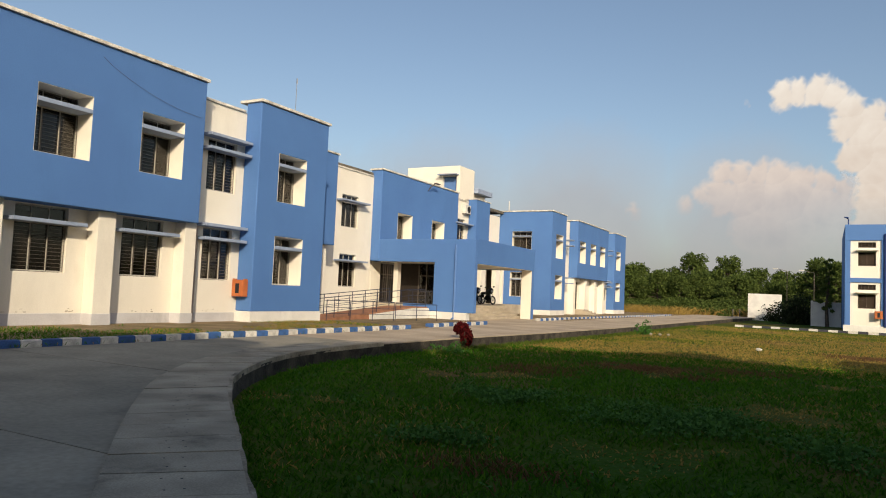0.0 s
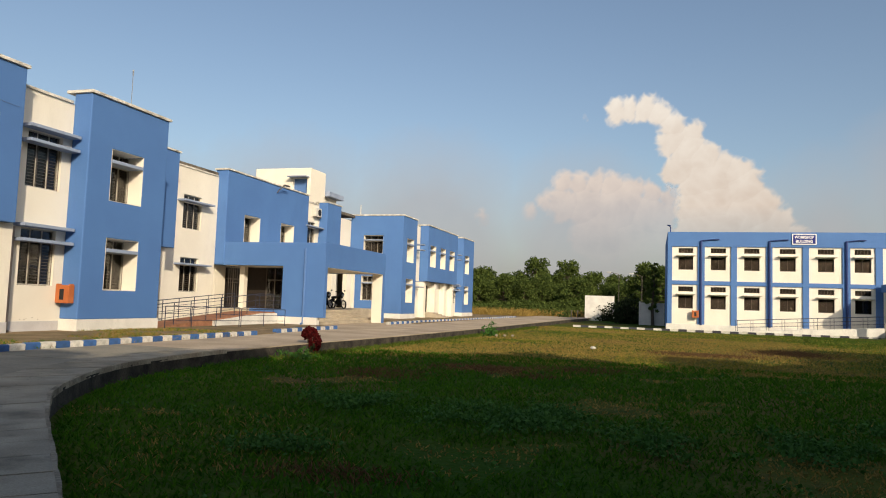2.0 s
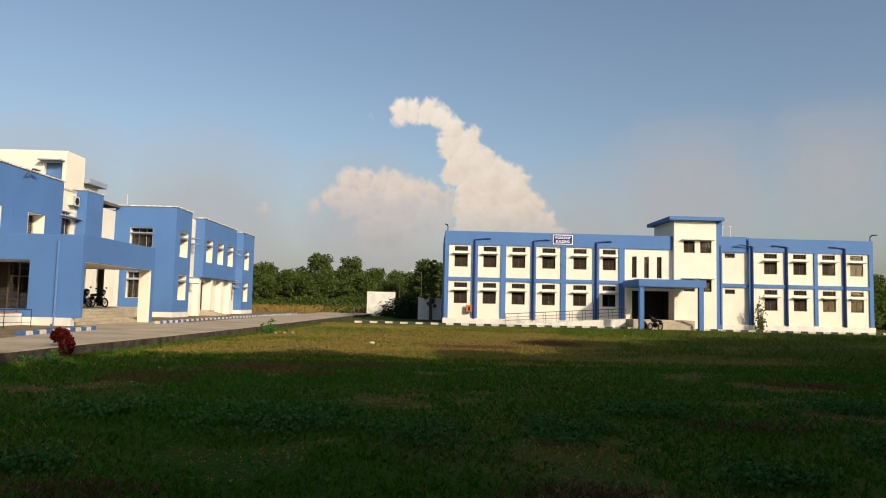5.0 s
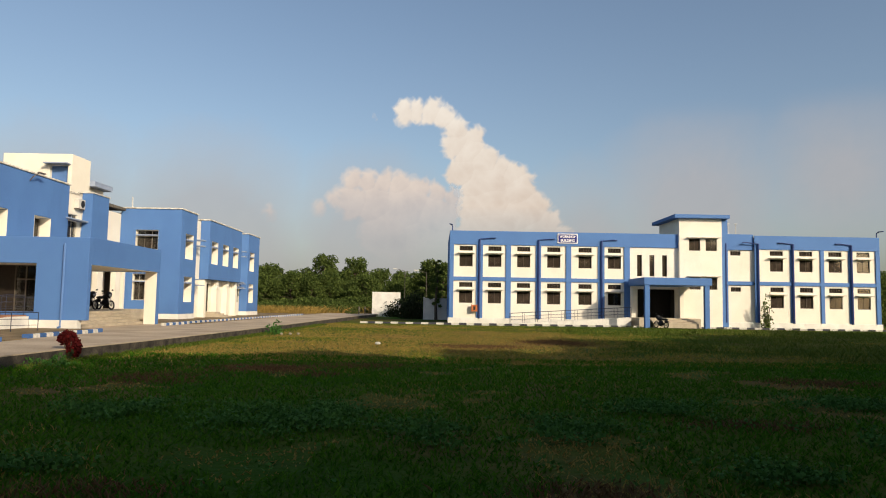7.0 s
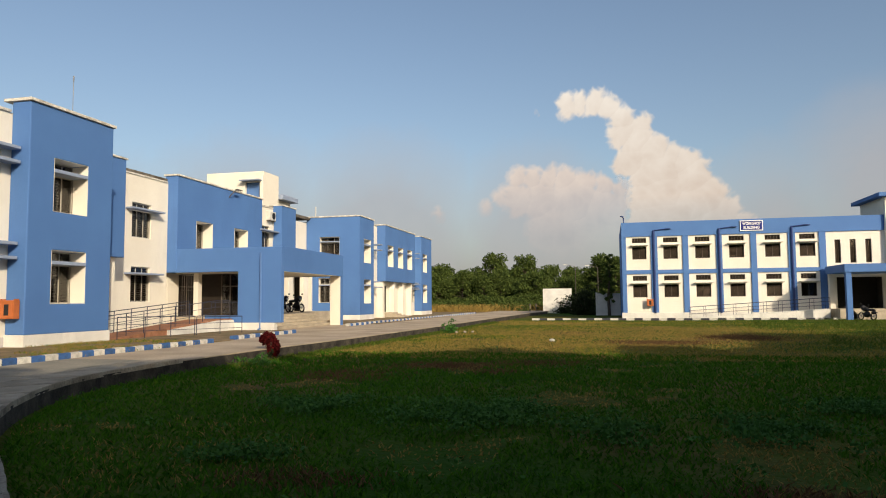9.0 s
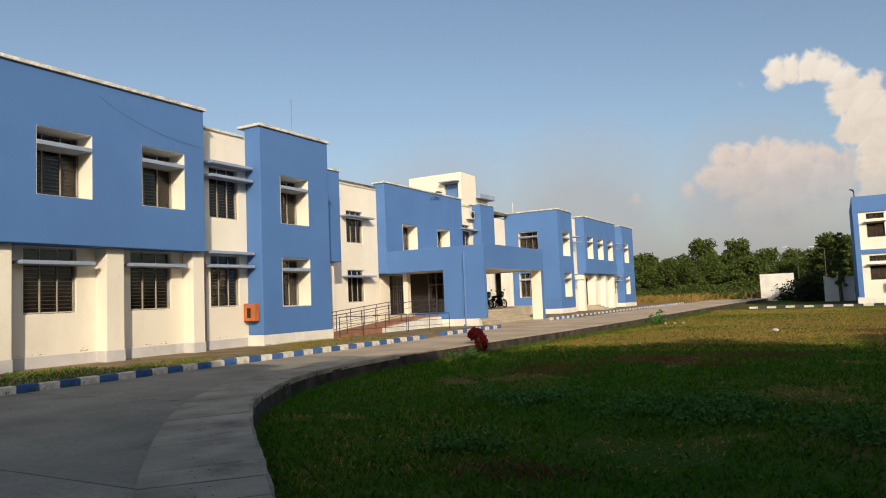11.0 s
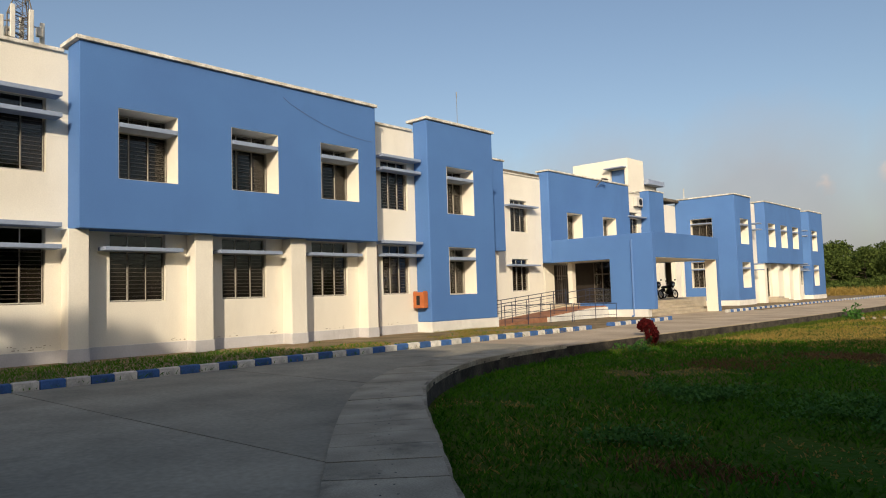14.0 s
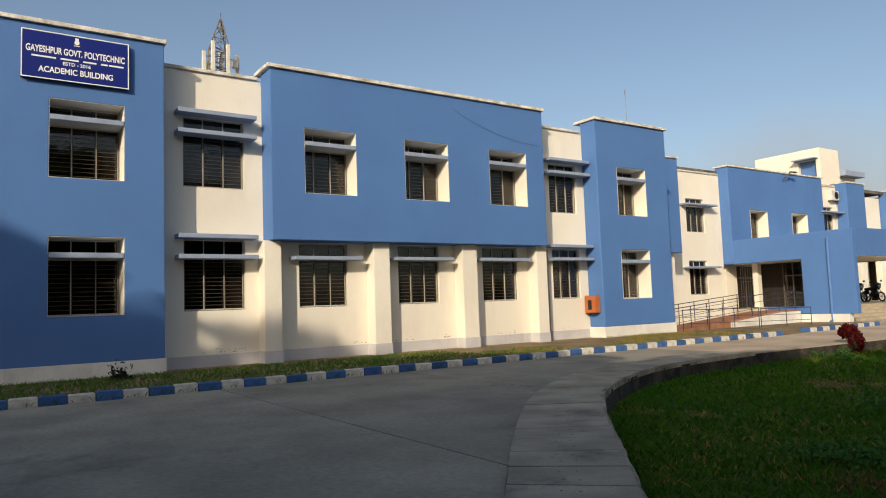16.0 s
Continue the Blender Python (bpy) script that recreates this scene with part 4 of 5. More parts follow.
handrail("handrail", [(6.5, 67.95, -0.2), (17.8, 67.95, 0.55)], "dark pipe handrail beside the workshop ramp")
handrail("handrail", [(6.5, 69.35, -0.2), (17.8, 69.35, 0.55)], "dark pipe handrail beside the workshop ramp")

# ---- kerbs ----
build_kerb("kerb", line_spots(KERB, -5.67, 25.6, 0.452), (KERB_BLUE, KERB_WHITE), "kerb of blocks painted blue and white in turn")
build_kerb("kerb", line_spots(KERB, 27.4, 33.6), (KERB_BLUE, KERB_WHITE), "short kerb of blocks painted blue and white")
build_kerb("kerb", line_spots(lambda y: -16.1 + 0.012 * (y - 42), 42.2, 82), (KERB_WHITE, KERB_BLUE), "kerb of blocks painted blue and white by the far wing")
build_kerb("kerb", [(-7.5 + 0.7 * (k + 0.5), 66.9, 90) for k in range(72)], (KERB_WHITE, KERB_BLACK), "kerb of white and dark blocks before the workshop", (0.18, 0.7, 0.14), base=-0.32)

# ---- signs ----
def lettering(name, text, height, width, mat, parent, m):
    cu = bpy.data.curves.new("lettering", "FONT")
    cu.body, cu.size, cu.extrude, cu.align_x, cu.align_y, cu.offset = text, height / 0.72, 0.004, "CENTER", "CENTER", 0.03 * height
    tmp = bpy.data.objects.new("lettering", cu)
    scene.collection.objects.link(tmp)
    me = bpy.data.meshes.new_from_object(tmp.evaluated_get(bpy.context.evaluated_depsgraph_get()))
    bpy.data.objects.remove(tmp)
    xs = [v.co.x for v in me.vertices]
    me.transform(Matrix.Diagonal((width / (max(xs) - min(xs)), 1, 1, 1)))
    me.materials.clear()
    me.materials.append(mat)
    ob = new(name, me)
    ob.parent = parent
    ob.matrix_basis = m
    return ob


def academic_sign():
    s = thing("name_board", "navy enamel name board with white lettering on the blue wall", "sign", at=(X + 0.12, 3.59, 7.92))
    w, h = 2.40, 1.19
    part("panel", boxes((-0.115, -w / 2, -h / 2, 0, w / 2, h / 2)), SIGNBLUE, s, "navy enamel panel", 0.01)
    b = 0.025
    part("border", boxes((0, -w / 2, h / 2 - b, 0.006, w / 2, h / 2), (0, -w / 2, -h / 2, 0.006, w / 2, -h / 2 + b), (0, -w / 2, -h / 2 + b, 0.006, -w / 2 + b, h / 2 - b), (0, w / 2 - b, -h / 2 + b, 0.006, w / 2, h / 2 - b)), SIGNWHITE, s, "thin white border")
    face = lambda y, z: Matrix.Translation((0.002, y, z)) @ Euler((radians(90), 0, radians(90))).to_matrix().to_4x4()
    lettering("lettering", "GAYESHPUR GOVT. POLYTECHNIC", 0.165, 2.20, SIGNWHITE, s, face(0, 0.13))
    lettering("lettering", "ESTD - 2016", 0.085, 0.62, SIGNWHITE, s, face(0, -0.16))
    lettering("lettering", "ACADEMIC BUILDING", 0.145, 1.66, SIGNWHITE, s, face(0, -0.36))
    u = -0.98
    bm = bmesh.new()
    for n in (0.52, 0.04, 0.40, 0.04, 0.30, 0.04, 0.16, 0.34):
        if n > 0.05:
            box(bm, 0.0, u, -0.065, 0.006, u + n, -0.025)
        u += n + 0.03
    part("address_bars", bm, SIGNWHITE, s, "row of plain white bars")
    bm = bmesh.new()
    rod(bm, (0.0, 0, 0.42), (0.008, 0, 0.42), 0.06, 10)
    box(bm, 0.0, -0.07, 0.325, 0.007, 0.07, 0.345)
    box(bm, 0.0, -0.04, 0.47, 0.007, 0.04, 0.53)
    part("emblem", bm, SIGNWHITE, s, "small plain white emblem")


def workshop_sign():
    s = thing("workshop_sign", "navy workshop sign with white lettering on the parapet", "sign", at=(12.2, WY - 0.1, 8.1))
    w, h = 1.95, 0.95
    part("panel", boxes((-w / 2, 0, -h / 2, w / 2, 0.095, h / 2)), SIGNBLUE, s, "navy panel", 0.01)
    b = 0.07
    part("border", boxes((-w / 2, -0.006, h / 2 - b, w / 2, 0, h / 2), (-w / 2, -0.006, -h / 2, w / 2, 0, -h / 2 + b), (-w / 2, -0.006, -h / 2 + b, -w / 2 + b, 0, h / 2 - b), (w / 2 - b, -0.006, -h / 2 + b, w / 2, 0, h / 2 - b)), SIGNWHITE, s, "white border")
    face = lambda z: Matrix.Translation((0, -0.002, z)) @ Euler((radians(90), 0, 0)).to_matrix().to_4x4()
    lettering("lettering", "WORKSHOP", 0.25, 1.55, SIGNWHITE, s, face(0.17))
    lettering("lettering", "BUILDING", 0.25, 1.35, SIGNWHITE, s, face(-0.2))


academic_sign()
workshop_sign()
shop.scale = (SHOP_STRETCH, 1, 1)
shop.location = (SHOP_SHIFT, 0, 0)


# ---- fixtures ----
def hose_box(at, turn):
    h = thing("fire_hose_box", "orange steel fire hose box on the wall", "hose box", "fire hose boxes", at)
    h.rotation_euler = (0, 0, radians(turn))
    part("cabinet", boxes((0, -0.29, 0, 0.26, 0.29, 0.64)), ORANGE, h, "orange painted cabinet", 0.015)
    part("door_frame", boxes((0.26, -0.25, 0.04, 0.275, 0.25, 0.12), (0.26, -0.25, 0.5, 0.275, 0.25, 0.6), (0.26, -0.25, 0.12, 0.275, -0.10, 0.5), (0.26, 0.10, 0.12, 0.275, 0.25, 0.5)), ORANGE, h)
    part("pane", boxes((0.262, -0.1, 0.12, 0.268, 0.1, 0.5)), BLACK, h, "dark glass slot")
    part("hinge", boxes((0.05, -0.3, 0.64, 0.22, -0.24, 0.68)), ORANGE, h)
    part("hinge", boxes((0.05, 0.24, 0.64, 0.22, 0.3, 0.68)), ORANGE, h)


hose_box((-20.45, 21.85, 1.0), -90)
hose_box((3.15, WY - 0.14, 0.85), -90)


def air_conditioner(at):
    a = thing("air_conditioner", "white outdoor air conditioning unit on the wall", "air conditioner", at=at)
    part("casing", boxes((0, -0.42, 0, 0.32, 0.42, 0.62)), ANTENNA, a, "off-white casing", 0.02)
    bm = bmesh.new()
    bmesh.ops.create_cone(bm, cap_ends=True, segments=24, radius1=0.24, radius2=0.24, depth=0.02, matrix=Matrix.Translation((0.325, 0.1, 0.31)) @ Euler((0, radians(90), 0)).to_matrix().to_4x4())
    part("fan_grille", bm, BLACK, a, "dark round fan grille")
    part("bracket", boxes((0, -0.36, -0.06, 0.34, -0.31, -0.003), (0, 0.31, -0.06, 0.34, 0.36, -0.003)), STEEL, a)
    part("hose", rods(((0.1, 0.5, 0.3), (0.05, 0.6, -0.3)), ((0.05, 0.6, -0.3), (0.03, 0.55, -1.4)), r=0.03), ANTENNA, a)


air_conditioner((EX + 0.002, 47.4, 7.3))


def wall_lamp(at, turn, reach=1.1, up=0.0):
    w = thing("flood_lamp", "dark blue arm lamp fixed to the wall top", "lamp", "arm lamps", at)
    w.rotation_euler = (0, 0, radians(turn))
    part("arm", rods(((0, 0, -0.3), (0, 0, up)), ((0, 0, up), (reach, 0, up + 0.12)), r=0.05), NAVY, w)
    bm = boxes((reach - 0.1, -0.1, up + 0.08, reach + 0.45, 0.1, up + 0.17))
    part("head", bm, NAVY, w, "slim lamp head", 0.03)


for x in (3.74, 9.48, 15.6):
    wall_lamp((x + SHOP_SHIFT, WY - 0.1, 7.9), 0)
for x in (30.95, 34.45, 40.1):
    wall_lamp((x + SHOP_SHIFT, WY - 0.1, 7.9), 180)
for x, t in ((0.95, 250), (42.7, 290)):
    wall_lamp((x, WY + 0.2, WT + 0.25), t, 0.3, 0.2)
lamp = thing("flood_lamp", "grey flood lamp on a bracket over the porch wall", "lamp", "arm lamps", (-23.6, 41.3, 8.2))
part("arm", rods(((0, 0, -0.1), (0.2, -0.05, 0.1)), ((0.2, -0.05, 0.1), (0.4, 0.2, 0.38)), r=0.03), STEEL, lamp)
part("head", boxes((0.3, 0.15, 0.36, 0.5, 0.75, 0.44)), STEEL, lamp, "flat grey lamp head", 0.03)

mast = thing("lightning_rod", "thin pale lightning rod on the roof", "lightning rod", at=(-21.39, 25.4, 8.05))
part("rod", rods(((0, 0, 0), (0, 0, 2.6)), r=0.014, sides=6), METAL, mast)
part("tip", rods(((0, 0, 2.42), (0, 0, 2.66)), r=0.03, sides=6), METAL, mast)
vent = thing("vent_pipe", "thin white vent pipe on the roof", "vent pipe", at=(-26.0, 60.2, 8.0))
part("pipe", rods(((0, 0, 0), (0, 0, 2.0)), r=0.045), ANTENNA, vent)
for x in (29.2, 30.0):
    v2 = thing("vent_pipe", "thin white vent pipe on the workshop roof", "vent pipe", at=(x, WY + 3, 7.8))
    part("pipe", rods(((0, 0, 0), (0, 0, 2.4)), ((-0.18, 0, 2.4), (0.18, 0, 2.4)), r=0.04), ANTENNA, v2)


def antenna_tower():
    t = thing("cell_tower", "lattice mast with white panel antennas behind the roof", "antenna mast", at=(-42.0, 13.8, 0))
    bm = bmesh.new()
    leg = lambda k, z: Vector((math.cos(k * 2.0944 + 0.4), math.sin(k * 2.0944 + 0.4), 0)) * (0.72 - 0.66 * max(0, z - 17.2) / 1.9) + Vector((0, 0, z))
    zs = [-0.4, 2, 4, 6, 8, 10, 12, 13.2, 14.2, 15.0, 15.7, 16.3, 16.8, 17.2, 18.0, 18.6, 19.1]
    for a, b in zip(zs, zs[1:]):
        for k in range(3):
            rod(bm, leg(k, a), leg(k, b), 0.035, 6)
            rod(bm, leg(k, a), leg(k + 1, b), 0.018, 5)
            rod(bm, leg(k + 1, a), leg(k, b), 0.018, 5)
            rod(bm, leg(k, b), leg(k + 1, b), 0.018, 5)
    rod(bm, (0, 0, 17.2), (0, 0, 19.5), 0.02, 5)
    part("lattice", bm, STEEL, t, "grey steel lattice")
    for k, (a, r, z) in enumerate(((0.2, 0.85, 15.5), (1.5, 0.95, 15.2), (2.9, 0.8, 15.6), (4.4, 0.98, 15.3), (5.4, 0.8, 15.7))):
        p = Vector((math.cos(a) * r, math.sin(a) * r, z))
        bm = boxes((p.x - 0.08, p.y - 0.12, z, p.x + 0.08, p.y + 0.11, z + 1.8))
        ant = part("panel_antenna", bm, ANTENNA, t, "tall white panel antenna", 0.03)
        for u in (0.3, 1.5):
            part("bracket", rods((p + Vector((0, 0, u)), (0, 0, z + u)), r=0.03, sides=5), STEEL, ant)
    for a in (1.1, 3.9):
        p = Vector((math.cos(a) * 0.8, math.sin(a) * 0.8, 16.3))
        part("radio_unit", boxes((p.x - 0.13, p.y - 0.15, 16.1, p.x + 0.13, p.y + 0.15, 16.6)), ANTENNA, t, "off-white radio unit", 0.02)


antenna_tower()

# sagging cable on the near wall
cable = thing("wall_cable", "thin dark cable sagging across the blue wall", "cable", at=(X + 0.03, 15.0, 8.2))
bm = bmesh.new()
pts = [Vector((0, 3.9 * k / 14, -1.0 * math.sin(math.pi * 0.5 * k / 14) ** 0.8 * 0.95)) for k in range(15)]
for a, b in zip(pts, pts[1:]):
    rod(bm, a, b, 0.0045, 5)
part("strand", bm, STEEL, cable)


def motorbike(at, turn):
    b = thing("motorbike", "dark parked motorbike on its stand by the steps", "motorbike", "parked motorbikes", at)
    b.rotation_euler = (0, radians(6), radians(turn))
    for y, nm in ((-0.62, "rear_wheel"), (0.64, "front_wheel")):
        bm = bmesh.new()
        ring = []
        for k in range(20):
            a = 2 * math.pi * k / 20
            ring.append([bm.verts.new((0.05 * math.cos(2 * math.pi * j / 6), y + (0.27 + 0.05 * math.sin(2 * math.pi * j / 6)) * math.cos(a), 0.31 + (0.27 + 0.05 * math.sin(2 * math.pi * j / 6)) * math.sin(a))) for j in range(6)])
        for k in range(20):
            for j in range(6):
                bm.faces.new((ring[k][j], ring[(k + 1) % 20][j], ring[(k + 1) % 20][(j + 1) % 6], ring[k][(j + 1) % 6]))
        wheel = part(nm, bm, BLACK, b, "black tyre", smooth=True)
        bm = bmesh.new()
        for k in range(10):
            a = 2 * math.pi * k / 10
            rod(bm, (0, y, 0.31), (0, y + 0.24 * math.cos(a), 0.31 + 0.24 * math.sin(a)), 0.012, 4)
        rod(bm, (-0.06, y, 0.31), (0.06, y, 0.31), 0.05, 8)
        part("rim", bm, METAL, wheel, "steel spokes")
    bm = bmesh.new()
    for p, r, sc in (((0, 0.2, 0.84), 0.24, (0.8, 1.4, 0.8)), ((0, -0.35, 0.80), 0.2, (0.9, 2.2, 0.5)), ((0, 0.05, 0.45), 0.26, (0.8, 1.2, 1.0)), ((0, 0.45, 0.98), 0.2, (1.1, 0.8, 1.1)), ((0, -0.62, 0.6), 0.16, (0.7, 1.6, 0.9))):
        bmesh.ops.create_icosphere(bm, subdivisions=2, radius=r, matrix=Matrix.Translation(p) @ Matrix.Diagonal((*sc, 1)))
    part("body", bm, BLACK, b, "dark tank, seat and engine", smooth=True)
    part("fork", rods(((-0.08, 0.64, 0.31), (-0.08, 0.42, 0.95)), ((0.08, 0.64, 0.31), (0.08, 0.42, 0.95)), r=0.025), METAL, b)
    part("handlebar", rods(((-0.36, 0.3, 1.08), (0, 0.42, 1.0)), ((0.36, 0.3, 1.08), (0, 0.42, 1.0)), r=0.018), BLACK, b)
    for u in (-0.37, 0.37):
        part("mirror", boxes((u - 0.07, 0.33, 1.2, u + 0.07, 0.36, 1.3)), BLACK, b, "small mirror", 0.02)
    bm = bmesh.new()
    bmesh.ops.create_icosphere(bm, subdivisions=2, radius=0.12, matrix=Matrix.Translation((0, 0.52, 0.95)))
    part("headlight", bm, METAL, b, "round headlight", smooth=True)
    part("mudguard", boxes((-0.07, -0.95, 0.55, 0.07, -0.45, 0.62)), BLACK, b, bevel=0.02)
    part("exhaust", rods(((0.14, 0.1, 0.3), (0.16, -0.75, 0.36)), r=0.045), METAL, b, "steel exhaust")


motorbike((-22.3, 48.4, 0.77), 242)
motorbike((-22.75, 47.2, 0.77), 240)

motorbike((19.35, 64.0, -0.3), 25)
for x in (-11.1, -10.3):
    mp = thing("marker_post", "short dark post at the end of the road", "post", "marker posts", (x, 98.2, -0.4))
    part("shaft", rods(((0, 0, 0), (0, 0, 1.2)), r=0.08, sides=8), OLD, mp)
    part("cap", rods(((0, 0, 1.202), (0, 0, 1.38)), r=0.11, sides=8), STEEL, mp, "dark cap")

# lamp poles and walls at the far side
for x, y, h in ((-5.2, 104, 6.6), (-2.0, 99, 6.2)):
    pole = thing("street_lamp", "slim street lamp pole among the trees", "street lamp", "far street lamps", (x, y, -0.4))
    part("pole", rods(((0, 0, 0), (0, 0, h)), r=0.04), STEEL, pole)
    part("arm", rods(((0, 0, h), (-1.2, 0, h + 0.3)), r=0.03), OLD, pole)
    part("head", boxes((-1.7, -0.12, h + 0.24, -1.1, 0.12, h + 0.36)), ANTENNA, pole, "pale lamp head", 0.03)
gatewall = structure(part("gate_wall", boxes((-9.5, 100, -0.5, -5.6, 100.3, 3.05)), WHITE), "white plastered gate wall with stains", "wall")
cwall = structure(new("compound_wall"), "grey-white compound wall of panels and posts", "wall")
for k in range(1, 3):
    part("panel", boxes((-3.4 + 1.4 * k + 0.1, 86.04, -0.5, -2.1 + 1.4 * k, 86.14, 2.2)), WHITE, cwall)
    part("post", boxes((-3.4 + 1.4 * k - 0.1, 86.0, -0.5, -3.4 + 1.4 * k + 0.096, 86.2, 2.32)), WHITE, cwall)


# ---- plants ----
def quads(name, centres, sizes, normals_spread, mat, rng, aspect=0.6, up=0.0):
    """One mesh of separate leaves (four corners each), turned at random."""
    n = len(centres)
    a = rng.normal(size=(n, 3))
    a[:, 2] += up
    a /= np.linalg.norm(a, axis=1)[:, None] + 1e-9
    b = rng.normal(size=(n, 3)) * (1, 1, normals_spread)
    b -= (a * b).sum(1)[:, None] * a
    b /= np.linalg.norm(b, axis=1)[:, None] + 1e-9
    a, b = a * sizes[:, None], b * sizes[:, None] * aspect
    v = np.stack([centres - a, centres - b * 0.9, centres + a, centres + b], 1).reshape(-1, 3)
    me = bpy.data.meshes.new(name)
    me.from_pydata(v.tolist(), [], np.arange(4 * n).reshape(n, 4).tolist())
    me.materials.append(mat)
    return me


def tree(name, seed, height, spread, label, mat=LEAF, leaves=2200, leaf=0.30, base=0.25, group="trees", clumps=26):
    rng = np.random.default_rng(seed)
    r = random.Random(seed)
    t = thing(name, label, "tree", group)
    bm = bmesh.new()
    top = Vector((r.uniform(-0.4, 0.4), r.uniform(-0.4, 0.4), height * 0.72))
    knots = [Vector((0, 0, -0.5)), Vector((r.uniform(-0.15, 0.15), r.uniform(-0.15, 0.15), height * 0.3)), top]
    r0 = 0.028 * height
    rod(bm, knots[0], knots[1], r0, 9, r0 * 0.7)
    rod(bm, knots[1], knots[2], r0 * 0.7, 9, r0 * 0.2)
    cs, rs = [], []
    for k in range(clumps):
        a = 2.4 * k + r.uniform(-0.5, 0.5)
        f = (k + 0.5) / clumps
        z = height * (base + (0.93 - base) * f)
        reach = spread * math.sqrt(max(0.05, 1 - (abs(f - 0.42) / 0.62) ** 2)) * r.uniform(0.35, 1.0)
        c = Vector((math.cos(a) * reach, math.sin(a) * reach, z))
        cs.append(c)
        rs.append(spread * r.uniform(0.22, 0.42))
        s = knots[1].lerp(top, min(1, max(0, (z / height - 0.25) * 1.3)))
        rod(bm, s, c * 0.85 + s * 0.15, r0 * 0.28, 5, r0 * 0.06)
    part("trunk", bm, BARK, t, "brown trunk with limbs")
    w = np.array(rs) ** 2
    pick = rng.choice(clumps, leaves, p=w / w.sum())
    d = rng.normal(size=(leaves, 3))
    d /= np.linalg.norm(d, axis=1)[:, None]
    d *= (rng.random(leaves) ** 0.45)[:, None] * np.array(rs)[pick][:, None] * (1, 1, 0.75)
    c = np.array([tuple(v) for v in cs])[pick] + d
    crown = new("crown", quads("crown", c, leaf * rng.uniform(0.6, 1.3, leaves), 1.0, mat, rng))
    crown.parent = t
    return t


def scatter_tree(proto, spots):
    for k, (x, y, s, turn) in enumerate(spots):
        m = pose(x, y, -0.35, 0, 0, turn)
        if k == 0:
            proto.matrix_basis = m
            proto.scale = (s, s, s)
        else:
            c = copy_thing(proto, m)
            c.scale = (s, s, s)


rr = random.Random(11)
# trees behind the camera, whose shade lies over the near field and road
shade_a = tree("shade_tree", 3, 13.5, 4.6, "tall leafy tree behind the camera", leaves=5200, leaf=0.42, base=0.12, group="trees behind the camera", clumps=34)
shade_b = tree("shade_tree", 4, 12.5, 4.8, "broad leafy tree behind the camera", leaves=5200, leaf=0.42, base=0.12, group="trees behind the camera", clumps=34)
scatter_tree(shade_a, SHADE_A)
scatter_tree(shade_b, SHADE_B)
shade_c = tree("shade_tree", 5, 13.0, 4.8, "thin-crowned tall tree behind the camera", leaves=2600, leaf=0.40, base=0.2, group="trees behind the camera", clumps=30)
scatter_tree(shade_c, SHADE_C)
# the wood beyond the road's end
kinds = [tree("tree", 21, 9.0, 3.6, "green broadleaf tree in the distant wood", leaves=6500, leaf=0.24, base=0.06, group="distant wood", clumps=40),
         tree("tree", 22, 8.0, 4.2, "wide green tree in the distant wood", leaves=7500, leaf=0.24, base=0.05, group="distant wood", clumps=44),
         tree("tree", 23, 10.0, 3.0, "tall green tree in the distant wood", leaves=4500, leaf=0.22, base=0.15, group="distant wood", clumps=34)]
spots = [[], [], []]
for k in range(66):
    y = 112 + 5.5 * (k % 6) + rr.uniform(-2, 2)
    x = -46 + 1.0 * k * 0.93 + rr.uniform(-2, 2)
    s = rr.uniform(0.62, 0.98) * (0.85 + 0.3 * (y - 112) / 40)
    spots[rr.choice((0, 1, 1, 0, 2))].append((x, y, s, rr.uniform(0, 360)))
for k in range(14):
    spots[rr.choice((0, 1))].append((46 + 3.4 * k * 0.8 + rr.uniform(-1, 1), 84 + rr.uniform(-3, 14), rr.uniform(0.6, 0.85), rr.uniform(0, 360)))
spots[2] += [(-1.6, 104, 0.86, 40), (0.3, 101, 0.80, 200), (-21, 128, 1.08, 20), (-15.5, 131, 1.05, 90)]
for p, s in zip(kinds, spots):
    scatter_tree(p, s)
slim = tree("tree", 24, 7.6, 0.75, "slender dark tree before the compound wall", mat=LEAF, leaves=2600, leaf=0.13, base=0.2, group="slender trees", clumps=22)
slim.matrix_basis = pose(-0.55, 85.2, -0.35)

rng = np.random.default_rng(8)


def undergrowth():
    n = 42000
    x = rng.uniform(-50, 4, n)
    y = 103 + 12 * rng.random(n) ** 1.5
    hump = np.array([1.2 + 1.6 * (0.5 + 0.5 * noise.noise((a * 0.22, b * 0.2, 3.3))) for a, b in zip(x, y)])
    z = -0.3 + hump * rng.random(n) ** 0.6 * np.clip((y - 101) / 6, 0.4, 1.3)
    keep = ~((x > -10) & (x < -5) & (y < 102))
    c = np.stack([x, y, z], 1)[keep]
    ob = new("undergrowth", quads("undergrowth", c, rng.uniform(0.11, 0.26, len(c)), 1.0, LEAF, rng))
    tagged(ob, "dense green undergrowth below the distant trees", "undergrowth", kind="stuff")


